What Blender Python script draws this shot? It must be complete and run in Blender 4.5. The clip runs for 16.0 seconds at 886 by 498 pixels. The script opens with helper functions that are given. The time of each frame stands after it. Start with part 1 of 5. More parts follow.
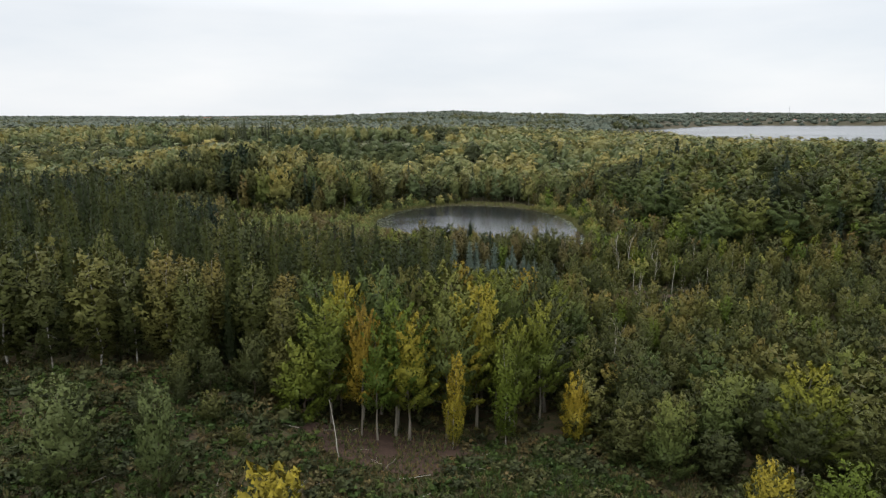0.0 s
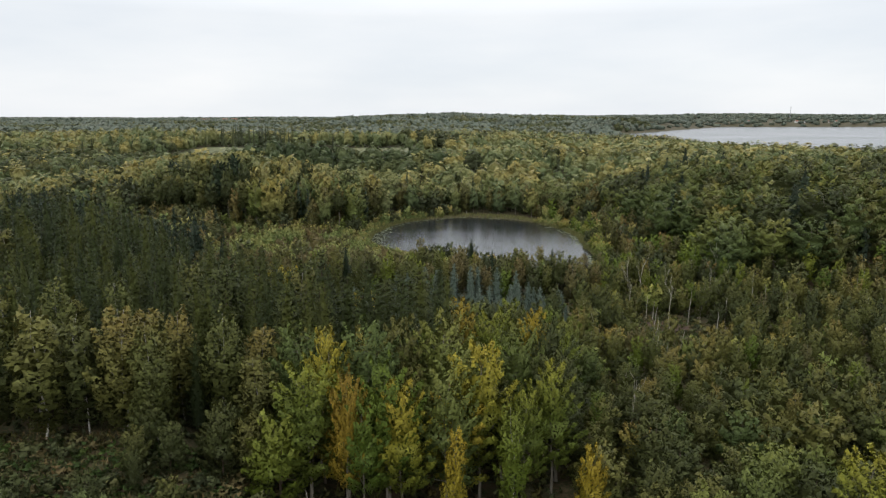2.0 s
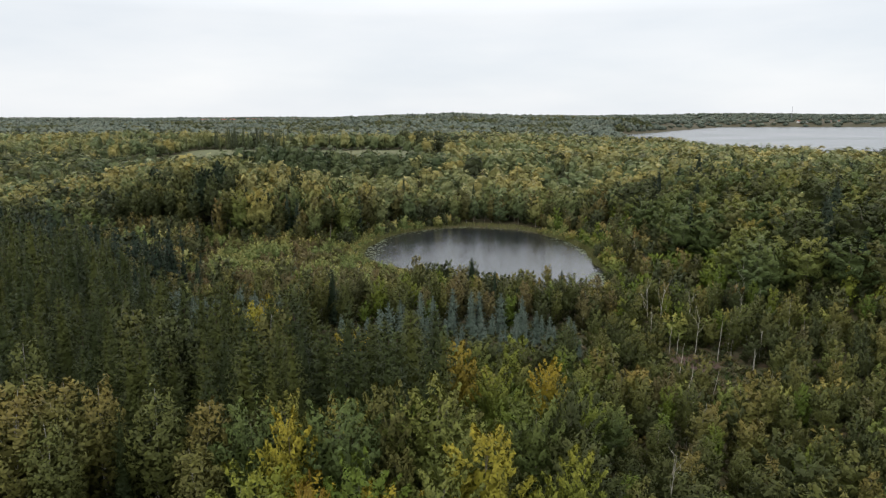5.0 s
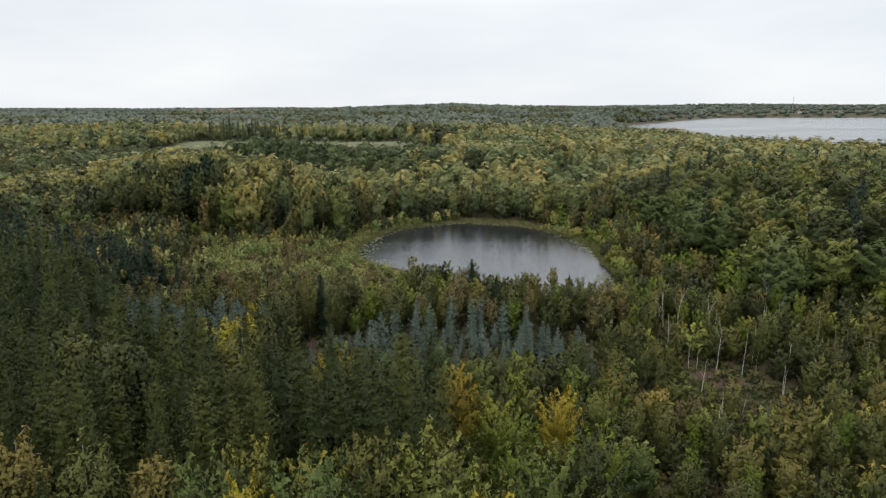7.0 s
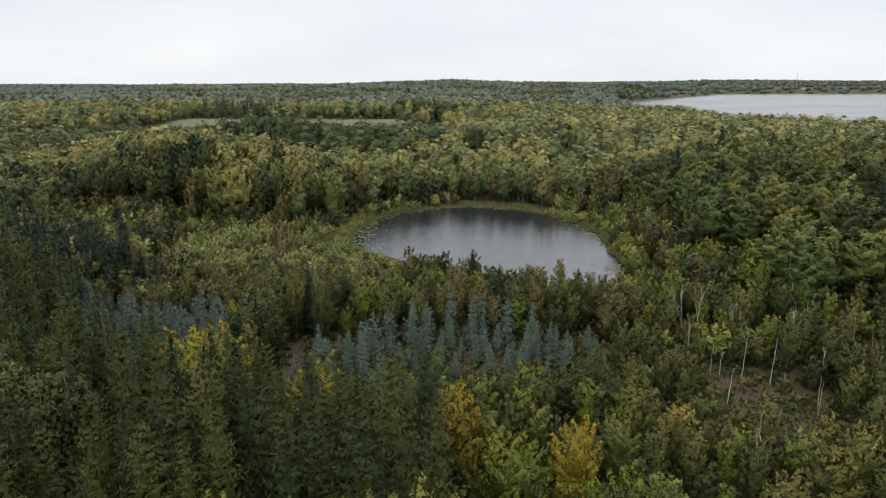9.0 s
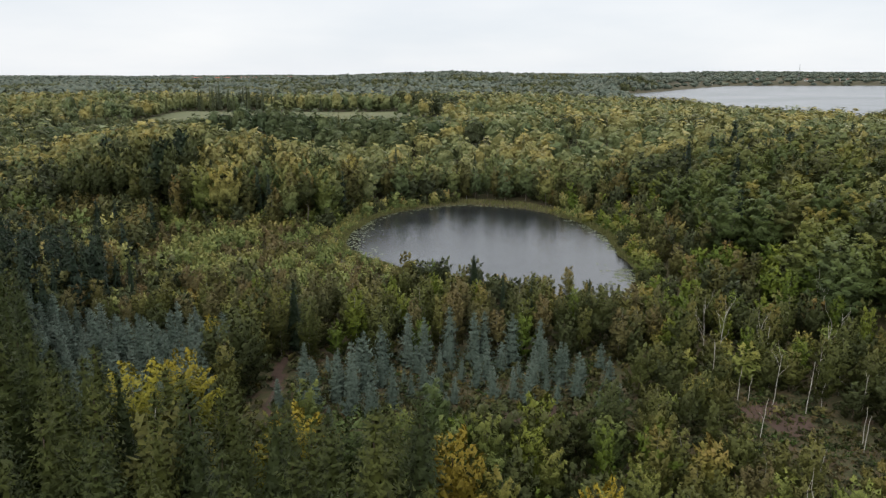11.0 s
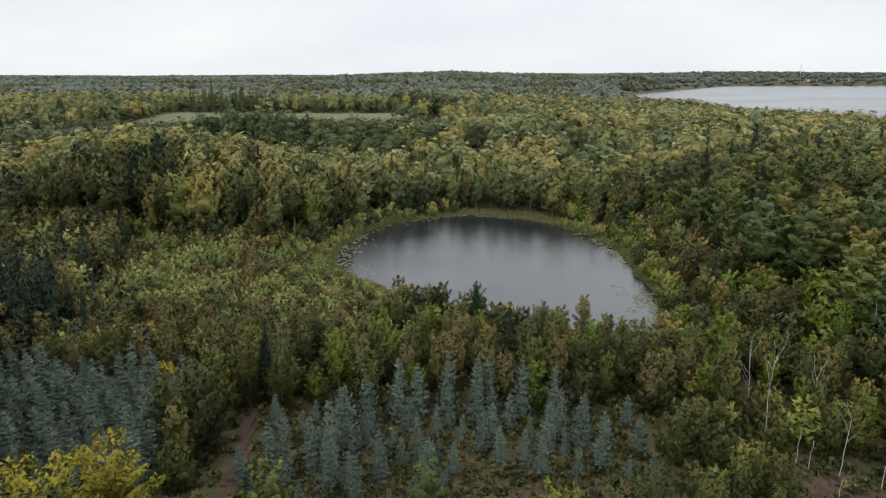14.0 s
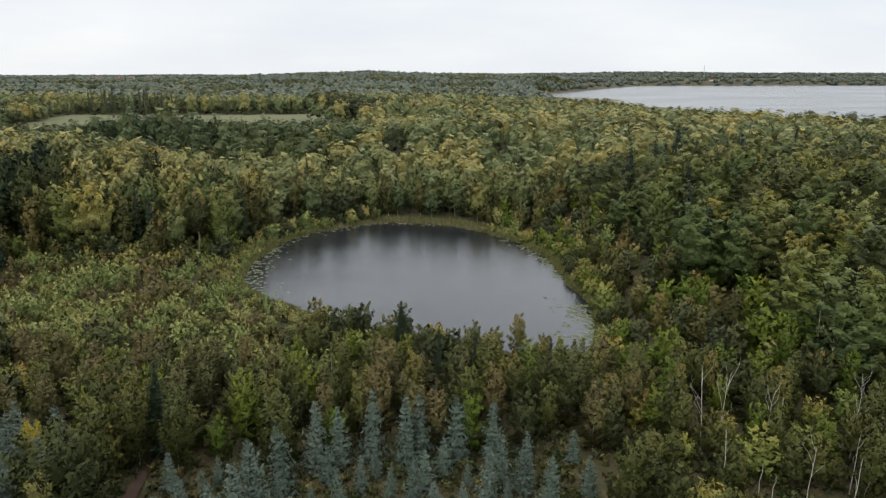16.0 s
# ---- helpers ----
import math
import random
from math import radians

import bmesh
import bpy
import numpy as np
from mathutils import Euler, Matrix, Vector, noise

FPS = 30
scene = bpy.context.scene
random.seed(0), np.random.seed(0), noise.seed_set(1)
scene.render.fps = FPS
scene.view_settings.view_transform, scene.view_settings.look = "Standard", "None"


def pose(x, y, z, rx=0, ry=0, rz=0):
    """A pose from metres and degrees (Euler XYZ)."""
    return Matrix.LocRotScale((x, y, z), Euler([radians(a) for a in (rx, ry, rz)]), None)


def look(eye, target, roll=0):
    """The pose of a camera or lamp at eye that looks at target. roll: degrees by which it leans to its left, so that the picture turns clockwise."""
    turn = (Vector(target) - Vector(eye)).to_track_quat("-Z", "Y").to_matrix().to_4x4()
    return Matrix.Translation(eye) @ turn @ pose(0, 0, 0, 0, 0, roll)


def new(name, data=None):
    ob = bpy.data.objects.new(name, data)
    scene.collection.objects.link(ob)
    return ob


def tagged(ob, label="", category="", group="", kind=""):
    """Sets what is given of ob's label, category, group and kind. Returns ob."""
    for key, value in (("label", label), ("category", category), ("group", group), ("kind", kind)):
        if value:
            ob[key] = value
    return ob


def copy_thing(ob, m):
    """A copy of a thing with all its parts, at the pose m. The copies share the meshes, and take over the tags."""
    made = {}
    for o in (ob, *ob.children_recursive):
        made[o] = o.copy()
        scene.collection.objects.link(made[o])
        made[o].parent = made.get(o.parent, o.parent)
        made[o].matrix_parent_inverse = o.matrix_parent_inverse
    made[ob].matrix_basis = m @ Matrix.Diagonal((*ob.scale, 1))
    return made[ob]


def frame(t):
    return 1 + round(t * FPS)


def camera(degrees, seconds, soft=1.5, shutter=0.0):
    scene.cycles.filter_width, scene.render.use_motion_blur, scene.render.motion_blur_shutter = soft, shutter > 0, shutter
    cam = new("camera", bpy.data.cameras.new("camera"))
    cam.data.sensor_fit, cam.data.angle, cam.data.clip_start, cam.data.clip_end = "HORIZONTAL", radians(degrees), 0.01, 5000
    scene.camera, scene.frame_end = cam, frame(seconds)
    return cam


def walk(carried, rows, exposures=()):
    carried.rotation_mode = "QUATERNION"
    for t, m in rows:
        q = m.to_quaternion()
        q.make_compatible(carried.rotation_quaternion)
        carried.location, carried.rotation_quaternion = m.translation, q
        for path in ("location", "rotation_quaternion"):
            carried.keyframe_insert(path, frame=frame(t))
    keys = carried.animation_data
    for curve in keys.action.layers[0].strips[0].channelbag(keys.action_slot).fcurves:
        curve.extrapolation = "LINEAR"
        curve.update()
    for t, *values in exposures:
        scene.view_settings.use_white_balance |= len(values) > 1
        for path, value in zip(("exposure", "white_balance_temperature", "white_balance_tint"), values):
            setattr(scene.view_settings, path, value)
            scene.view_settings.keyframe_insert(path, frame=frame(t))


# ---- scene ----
cam = camera(64.5, 16.0, 1.25)
METRES, EYE, TILT, LEAN, TURN = 100.0, 42.0, -10.85, 0.0, 0.0
ROWS = [
    (0.0, 0.0, 0.0, 0.0, 0.0, 0.0, -0.0),
    (0.5, 0.0007, 0.0291, 0.0148, 0.0, 0.02, -0.0),
    (1.0, 0.0015, 0.0581, 0.0298, 0.0, 0.02, 0.01),
    (1.5, 0.0021, 0.0872, 0.0446, 0.01, 0.03, 0.02),
    (2.0, 0.0028, 0.1161, 0.0597, 0.01, 0.03, 0.02),
    (2.5, 0.0038, 0.145, 0.0746, 0.02, 0.03, 0.02),
    (3.0, 0.0047, 0.1742, 0.0864, 0.03, 0.04, 0.02),
    (3.5, 0.0058, 0.2047, 0.0934, 0.03, 0.05, 0.01),
    (4.0, 0.0068, 0.2352, 0.0992, 0.03, 0.04, 0.03),
    (6.5, 0.0104, 0.3889, 0.1293, -0.03, -0.27, 0.07),
    (7.0, 0.0112, 0.4194, 0.1358, -0.05, -0.74, 0.07),
    (7.5, 0.0117, 0.4495, 0.1427, -0.06, -1.25, 0.07),
    (8.0, 0.0129, 0.4799, 0.1498, -0.06, -1.73, 0.08),
    (8.5, 0.0136, 0.5103, 0.1566, -0.06, -2.21, 0.07),
    (9.0, 0.0143, 0.5403, 0.1633, -0.05, -2.61, 0.06),
    (11.5, 0.0175, 0.6899, 0.1946, -0.05, -3.28, 0.05),
    (12.0, 0.0181, 0.7203, 0.2008, -0.05, -3.28, 0.04),
    (12.5, 0.0186, 0.7507, 0.2068, -0.04, -3.27, 0.04),
    (13.0, 0.0191, 0.7812, 0.2128, -0.04, -3.27, 0.03),
    (13.5, 0.0193, 0.8118, 0.2188, -0.03, -3.26, 0.04),
    (14.0, 0.0201, 0.8419, 0.2249, -0.08, -3.27, 0.03),
    (14.5, 0.0207, 0.8721, 0.2311, -0.79, -3.28, 0.16),
    (15.0, 0.0216, 0.9022, 0.2371, -2.24, -3.31, 0.42),
    (15.5, 0.0228, 0.9324, 0.2428, -4.68, -3.34, 0.86),
    (16.0, 0.0233, 0.9629, 0.248, -6.52, -3.35, 1.18),
]
walk(cam, [(t, pose(0, 0, EYE, TILT, LEAN, TURN) @ pose(METRES * x, METRES * y, METRES * z, 90 + pitch, roll, yaw)) for t, x, y, z, yaw, pitch, roll in ROWS])

# ---- sky and light ----
world = bpy.data.worlds.new("overcast_sky")
scene.world = world
world.use_nodes = True
wt = world.node_tree
wt.nodes.clear()
w_out = wt.nodes.new("ShaderNodeOutputWorld")
w_bg = wt.nodes.new("ShaderNodeBackground")
w_sky = wt.nodes.new("ShaderNodeTexSky")
w_sky.sky_type = "NISHITA"
w_sky.sun_disc = False
w_sky.sun_elevation = radians(38)
w_sky.sun_rotation = radians(215)
w_skys = wt.nodes.new("ShaderNodeVectorMath")
w_skys.operation = "SCALE"
w_skys.inputs["Scale"].default_value = 0.10
w_co = wt.nodes.new("ShaderNodeTexCoord")
w_map = wt.nodes.new("ShaderNodeMapping")
w_map.inputs["Scale"].default_value = (1.0, 1.0, 4.5)
w_noise = wt.nodes.new("ShaderNodeTexNoise")
w_noise.inputs["Scale"].default_value = 2.6
w_noise.inputs["Detail"].default_value = 6.0
w_noise.inputs["Roughness"].default_value = 0.5
w_ramp = wt.nodes.new("ShaderNodeValToRGB")
w_ramp.color_ramp.elements[0].position = 0.30
w_ramp.color_ramp.elements[0].color = (0.82, 0.87, 0.93, 1)
w_ramp.color_ramp.elements[1].position = 0.72
w_ramp.color_ramp.elements[1].color = (0.985, 1.0, 1.02, 1)
w_mix = wt.nodes.new("ShaderNodeMix")
w_mix.data_type = "RGBA"
w_mix.inputs[0].default_value = 0.93
wt.links.new(w_co.outputs["Generated"], w_map.inputs["Vector"])
wt.links.new(w_map.outputs["Vector"], w_noise.inputs["Vector"])
wt.links.new(w_noise.outputs["Fac"], w_ramp.inputs["Fac"])
wt.links.new(w_sky.outputs["Color"], w_skys.inputs[0])
wt.links.new(w_skys.outputs["Vector"], w_mix.inputs[6])
wt.links.new(w_ramp.outputs["Color"], w_mix.inputs[7])
w_sep = wt.nodes.new("ShaderNodeSeparateXYZ")
w_zen = wt.nodes.new("ShaderNodeMapRange")
w_zen.inputs["From Min"].default_value = 0.13
w_zen.inputs["From Max"].default_value = 0.34
w_zen.inputs["To Min"].default_value = 1.0
w_zen.inputs["To Max"].default_value = 2.0
w_lift = wt.nodes.new("ShaderNodeVectorMath")
w_lift.operation = "SCALE"
wt.links.new(w_co.outputs["Generated"], w_sep.inputs["Vector"])
wt.links.new(w_sep.outputs["Z"], w_zen.inputs["Value"])
wt.links.new(w_mix.outputs[2], w_lift.inputs[0])
wt.links.new(w_zen.outputs["Result"], w_lift.inputs["Scale"])
wt.links.new(w_lift.outputs["Vector"], w_bg.inputs["Color"])
wt.links.new(w_bg.outputs["Background"], w_out.inputs["Surface"])
w_bg.inputs["Strength"].default_value = 1.0

sun_data = bpy.data.lights.new("sun", "SUN")
sun_data.energy = 0.9
sun_data.angle = radians(25)
sun_data.color = (1.0, 0.97, 0.92)
sun = new("sun", sun_data)
sun.matrix_basis = look((0, 0, 0), (0.35, 0.60, -0.62)) @ pose(0, 0, 0)
sun.location = (0, 0, 200)


# ---- materials ----
def fresh(name):
    m = bpy.data.materials.new(name)
    m.use_nodes = True
    nt = m.node_tree
    nt.nodes.clear()
    out = nt.nodes.new("ShaderNodeOutputMaterial")
    return m, nt, out


def ramp_node(nt, stops):
    r = nt.nodes.new("ShaderNodeValToRGB")
    el = r.color_ramp.elements
    while len(el) < len(stops):
        el.new(0.5)
    for e, (p, c) in zip(el, stops):
        e.position, e.color = p, (*c, 1)
    return r


def leaf_material(name, stops, from_object=True, gloss=0.6, through_light=0.14, spread=0.13, leafiness=5.0, gaps=0.45):
    """Foliage: the hue of the whole tree by chance, the brightness of each spray by chance."""
    m, nt, out = fresh(name)
    L = nt.links.new
    if from_object:
        src = nt.nodes.new("ShaderNodeObjectInfo").outputs["Random"]
    else:
        a = nt.nodes.new("ShaderNodeAttribute")
        a.attribute_name = "tree_tint"
        src = a.outputs["Fac"]
    r = ramp_node(nt, stops)
    # broadleaved tops turn colour first; every ramp, evergreens too, gets lighter with height
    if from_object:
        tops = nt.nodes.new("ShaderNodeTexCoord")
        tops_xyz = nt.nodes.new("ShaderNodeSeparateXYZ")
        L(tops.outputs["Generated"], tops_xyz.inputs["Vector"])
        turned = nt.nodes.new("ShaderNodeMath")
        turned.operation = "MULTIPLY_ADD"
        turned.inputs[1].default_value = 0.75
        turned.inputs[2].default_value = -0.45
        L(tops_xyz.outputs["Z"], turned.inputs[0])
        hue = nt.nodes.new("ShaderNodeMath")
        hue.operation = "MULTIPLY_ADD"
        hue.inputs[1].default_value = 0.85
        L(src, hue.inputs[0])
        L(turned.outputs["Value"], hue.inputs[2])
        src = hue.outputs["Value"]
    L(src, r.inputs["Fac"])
    geo = nt.nodes.new("ShaderNodeNewGeometry")
    rng_v = nt.nodes.new("ShaderNodeMapRange")
    rng_v.inputs["To Min"].default_value = 1.0 - spread
    rng_v.inputs["To Max"].default_value = 1.0 + spread
    L(geo.outputs["Random Per Island"], rng_v.inputs["Value"])
    rng_h = nt.nodes.new("ShaderNodeMapRange")
    rng_h.inputs["To Min"].default_value = 0.493
    rng_h.inputs["To Max"].default_value = 0.507
    no = nt.nodes.new("ShaderNodeTexNoise")
    no.inputs["Scale"].default_value = 0.35
    no.inputs["Detail"].default_value = 3.0
    tc = nt.nodes.new("ShaderNodeTexCoord")
    L(tc.outputs["Object"], no.inputs["Vector"])
    L(no.outputs["Fac"], rng_h.inputs["Value"])
    hsv = nt.nodes.new("ShaderNodeHueSaturation")
    L(r.outputs["Color"], hsv.inputs["Color"])
    grain = nt.nodes.new("ShaderNodeTexNoise")
    grain.inputs["Scale"].default_value = leafiness * 0.8
    grain.inputs["Detail"].default_value = 3.0
    L(tc.outputs["Object"], grain.inputs["Vector"])
    grain_v = nt.nodes.new("ShaderNodeMapRange")
    grain_v.inputs["From Min"].default_value = 0.3
    grain_v.inputs["From Max"].default_value = 0.7
    grain_v.inputs["To Min"].default_value = 0.75
    grain_v.inputs["To Max"].default_value = 1.25
    L(grain.outputs["Fac"], grain_v.inputs["Value"])
    both = nt.nodes.new("ShaderNodeMath")
    both.operation = "MULTIPLY"
    L(rng_v.outputs["Result"], both.inputs[0])
    L(grain_v.outputs["Result"], both.inputs[1])
    L(both.outputs["Value"], hsv.inputs["Value"])
    L(rng_h.outputs["Result"], hsv.inputs["Hue"])
    p = nt.nodes.new("ShaderNodeBsdfPrincipled")
    p.inputs["Roughness"].default_value = gloss
    p.inputs["Specular IOR Level"].default_value = 0.14
    tr = nt.nodes.new("ShaderNodeBsdfTranslucent")
    mx = nt.nodes.new("ShaderNodeMixShader")
    mx.inputs[0].default_value = through_light
    L(hsv.outputs["Color"], p.inputs["Base Color"])
    L(hsv.outputs["Color"], tr.inputs["Color"])
    L(p.outputs["BSDF"], mx.inputs[1])
    L(tr.outputs["BSDF"], mx.inputs[2])
    # the sprays are broken up into clusters of leaves with gaps between them
    cut = nt.nodes.new("ShaderNodeTexNoise")
    cut.inputs["Scale"].default_value = leafiness
    cut.inputs["Detail"].default_value = 1.5
    L(tc.outputs["Object"], cut.inputs["Vector"])
    hole = nt.nodes.new("ShaderNodeMath")
    hole.operation = "GREATER_THAN"
    hole.inputs[1].default_value = gaps
    L(cut.outputs["Fac"], hole.inputs[0])
    clear = nt.nodes.new("ShaderNodeBsdfTransparent")
    leafy = nt.nodes.new("ShaderNodeMixShader")
    L(hole.outputs["Value"], leafy.inputs[0])
    L(clear.outputs["BSDF"], leafy.inputs[1])
    L(mx.outputs["Shader"], leafy.inputs[2])
    L(leafy.outputs["Shader"], out.inputs["Surface"])
    return m


def rough_material(name, stops, scale, detail_scale, rough=0.9, bump=0.3, stretch=(1, 1, 1)):
    """Two sizes of noise through a colour ramp, with relief."""
    m, nt, out = fresh(name)
    L = nt.links.new
    tc = nt.nodes.new("ShaderNodeTexCoord")
    mp = nt.nodes.new("ShaderNodeMapping")
    mp.inputs["Scale"].default_value = stretch
    L(tc.outputs["Object"], mp.inputs["Vector"])
    n1 = nt.nodes.new("ShaderNodeTexNoise")
    n1.inputs["Scale"].default_value = scale
    n1.inputs["Detail"].default_value = 5.0
    n2 = nt.nodes.new("ShaderNodeTexNoise")
    n2.inputs["Scale"].default_value = detail_scale
    n2.inputs["Detail"].default_value = 6.0
    L(mp.outputs["Vector"], n1.inputs["Vector"])
    L(mp.outputs["Vector"], n2.inputs["Vector"])
    mx = nt.nodes.new("ShaderNodeMix")
    mx.inputs[0].default_value = 0.4
    L(n1.outputs["Fac"], mx.inputs[2])
    L(n2.outputs["Fac"], mx.inputs[3])
    r = ramp_node(nt, stops)
    L(mx.outputs[0], r.inputs["Fac"])
    p = nt.nodes.new("ShaderNodeBsdfPrincipled")
    p.inputs["Roughness"].default_value = rough
    p.inputs["Specular IOR Level"].default_value = 0.2
    b = nt.nodes.new("ShaderNodeBump")
    b.inputs["Strength"].default_value = bump
    L(n2.outputs["Fac"], b.inputs["Height"])
    L(b.outputs["Normal"], p.inputs["Normal"])
    L(r.outputs["Color"], p.inputs["Base Color"])
    L(p.outputs["BSDF"], out.inputs["Surface"])
    return m


def water_material(name, body, ripple_scale, ripple, rough_lo, rough_hi, patch_scale, lee=None):
    """Rippled water with smooth and ruffled patches; lee: the x of the windy and of the sheltered side."""
    m, nt, out = fresh(name)
    L = nt.links.new
    tc = nt.nodes.new("ShaderNodeTexCoord")
    mp = nt.nodes.new("ShaderNodeMapping")
    mp.inputs["Scale"].default_value = (1.0, 2.2, 1.0)
    L(tc.outputs["Object"], mp.inputs["Vector"])
    n1 = nt.nodes.new("ShaderNodeTexNoise")
    n1.inputs["Scale"].default_value = ripple_scale
    n1.inputs["Detail"].default_value = 3.0
    n2 = nt.nodes.new("ShaderNodeTexNoise")
    n2.inputs["Scale"].default_value = patch_scale
    n2.inputs["Detail"].default_value = 3.0
    n2.inputs["Distortion"].default_value = 0.6
    L(mp.outputs["Vector"], n1.inputs["Vector"])
    L(mp.outputs["Vector"], n2.inputs["Vector"])
    mr = nt.nodes.new("ShaderNodeMapRange")
    mr.inputs["From Min"].default_value = 0.38
    mr.inputs["From Max"].default_value = 0.62
    mr.inputs["To Min"].default_value = rough_lo
    mr.inputs["To Max"].default_value = rough_hi
    L(n2.outputs["Fac"], mr.inputs["Value"])
    p = nt.nodes.new("ShaderNodeBsdfPrincipled")
    p.inputs["Base Color"].default_value = (*body, 1)
    p.inputs["IOR"].default_value = 1.33
    rough = mr.outputs["Result"]
    if lee:
        sep = nt.nodes.new("ShaderNodeSeparateXYZ")
        L(tc.outputs["Object"], sep.inputs["Vector"])
        wind = nt.nodes.new("ShaderNodeMapRange")
        wind.inputs["From Min"].default_value, wind.inputs["From Max"].default_value = lee
        wind.inputs["To Min"].default_value, wind.inputs["To Max"].default_value = 0.10, -0.01
        L(sep.outputs["X"], wind.inputs["Value"])
        ruffled = nt.nodes.new("ShaderNodeMath")
        ruffled.operation = "ADD"
        L(rough, ruffled.inputs[0])
        L(wind.outputs["Result"], ruffled.inputs[1])
        rough = ruffled.outputs["Value"]
    L(rough, p.inputs["Roughness"])
    b = nt.nodes.new("ShaderNodeBump")
    b.inputs["Strength"].default_value = ripple
    b.inputs["Distance"].default_value = 0.15
    L(n1.outputs["Fac"], b.inputs["Height"])
    L(b.outputs["Normal"], p.inputs["Normal"])
    L(p.outputs["BSDF"], out.inputs["Surface"])
    return m


GREEN = [(0.0, (0.039, 0.046, 0.02)), (0.4, (0.051, 0.059, 0.022)), (0.75, (0.072, 0.075, 0.026)), (1.0, (0.1, 0.095, 0.031))]
FRESH = [(0.0, (0.074, 0.107, 0.015)), (0.5, (0.101, 0.129, 0.016)), (1.0, (0.144, 0.153, 0.022))]
GOLD = [(0, (0.079, 0.1, 0.016)), (0.2, (0.131, 0.14, 0.018)), (0.48, (0.200, 0.176, 0.02)), (0.85, (0.240, 0.178, 0.018))]
AMBER = [(0.0, (0.189, 0.143, 0.018)), (0.5, (0.21, 0.149, 0.018)), (1.0, (0.157, 0.1, 0.016))]
BEECH = [(0.0, (0.059, 0.08, 0.033)), (0.3, (0.086, 0.108, 0.04)), (0.65, (0.131, 0.141, 0.044)), (0.9, (0.179, 0.167, 0.05)), (1.0, (0.209, 0.169, 0.05))]
OLIVE = [(0.0, (0.06, 0.06, 0.018)), (0.4, (0.081, 0.077, 0.023)), (0.8, (0.118, 0.098, 0.03)), (1.0, (0.142, 0.1, 0.03))]
RUSSET = [(0.0, (0.077, 0.072, 0.028)), (0.5, (0.111, 0.089, 0.036)), (1.0, (0.131, 0.089, 0.037))]
SPRUCE = [(0.0, (0.018, 0.026, 0.009)), (0.5, (0.03, 0.039, 0.011)), (1.0, (0.055, 0.061, 0.015))]
DARK = [(0.0, (0.014, 0.024, 0.013)), (1.0, (0.024, 0.035, 0.017))]
BLUE = [(0.0, (0.064, 0.087, 0.065)), (0.5, (0.085, 0.111, 0.083)), (1.0, (0.107, 0.134, 0.103))]
WILLOW = [(0.0, (0.1, 0.131, 0.041)), (0.4, (0.161, 0.18, 0.054)), (0.75, (0.225, 0.205, 0.064)), (1.0, (0.225, 0.161, 0.056))]
# haze of the distance is mixed into these stops, paler and bluer
FAR_HAZED = [(0.0, (0.074, 0.094, 0.07)), (0.5, (0.091, 0.107, 0.078)), (1.0, (0.114, 0.12, 0.08))]
SILVER = [(0.0, (0.061, 0.08, 0.024)), (1.0, (0.101, 0.118, 0.039))]
SEDGE = [(0.0, (0.095, 0.105, 0.033)), (0.6, (0.124, 0.124, 0.044)), (1.0, (0.147, 0.128, 0.059))]
LILY = [(0.0, (0.089, 0.107, 0.051)), (1.0, (0.149, 0.157, 0.082))]
HILL = [(0.0, (0.088, 0.114, 0.048)), (0.35, (0.129, 0.147, 0.059)), (0.7, (0.194, 0.187, 0.068)), (1.0, (0.266, 0.218, 0.065))]
RIDGE = [(0.0, (0.045, 0.065, 0.028)), (0.6, (0.069, 0.085, 0.034)), (1.0, (0.09, 0.103, 0.038))]
MEADOW = [(0.0, (0.034, 0.058, 0.014)), (0.6, (0.050, 0.076, 0.017)), (1.0, (0.074, 0.094, 0.022))]
PALETTES = {"meadow": MEADOW, "hill": HILL, "ridge": RIDGE, "green": GREEN, "fresh": FRESH, "gold": GOLD, "amber": AMBER, "beech": BEECH, "olive": OLIVE,
            "spruce": SPRUCE, "dark": DARK, "blue": BLUE, "willow": WILLOW, "far": FAR_HAZED, "russet": RUSSET, "sedge": SEDGE, "lily": LILY, "silver": SILVER}
# woodland stops have bluish distance haze in their colour; nearer single trees get less
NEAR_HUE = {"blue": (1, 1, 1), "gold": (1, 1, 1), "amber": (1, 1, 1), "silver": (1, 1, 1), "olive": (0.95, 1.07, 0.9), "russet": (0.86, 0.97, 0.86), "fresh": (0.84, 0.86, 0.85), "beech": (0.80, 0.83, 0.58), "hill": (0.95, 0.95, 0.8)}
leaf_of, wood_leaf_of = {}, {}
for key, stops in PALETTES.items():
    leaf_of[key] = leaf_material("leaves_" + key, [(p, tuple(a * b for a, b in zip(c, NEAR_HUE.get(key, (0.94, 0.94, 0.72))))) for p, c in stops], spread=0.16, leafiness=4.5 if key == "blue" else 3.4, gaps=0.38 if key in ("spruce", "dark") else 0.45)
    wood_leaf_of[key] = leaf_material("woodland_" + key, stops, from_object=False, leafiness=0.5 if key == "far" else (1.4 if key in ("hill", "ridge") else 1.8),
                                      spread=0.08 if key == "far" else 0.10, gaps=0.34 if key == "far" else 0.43)

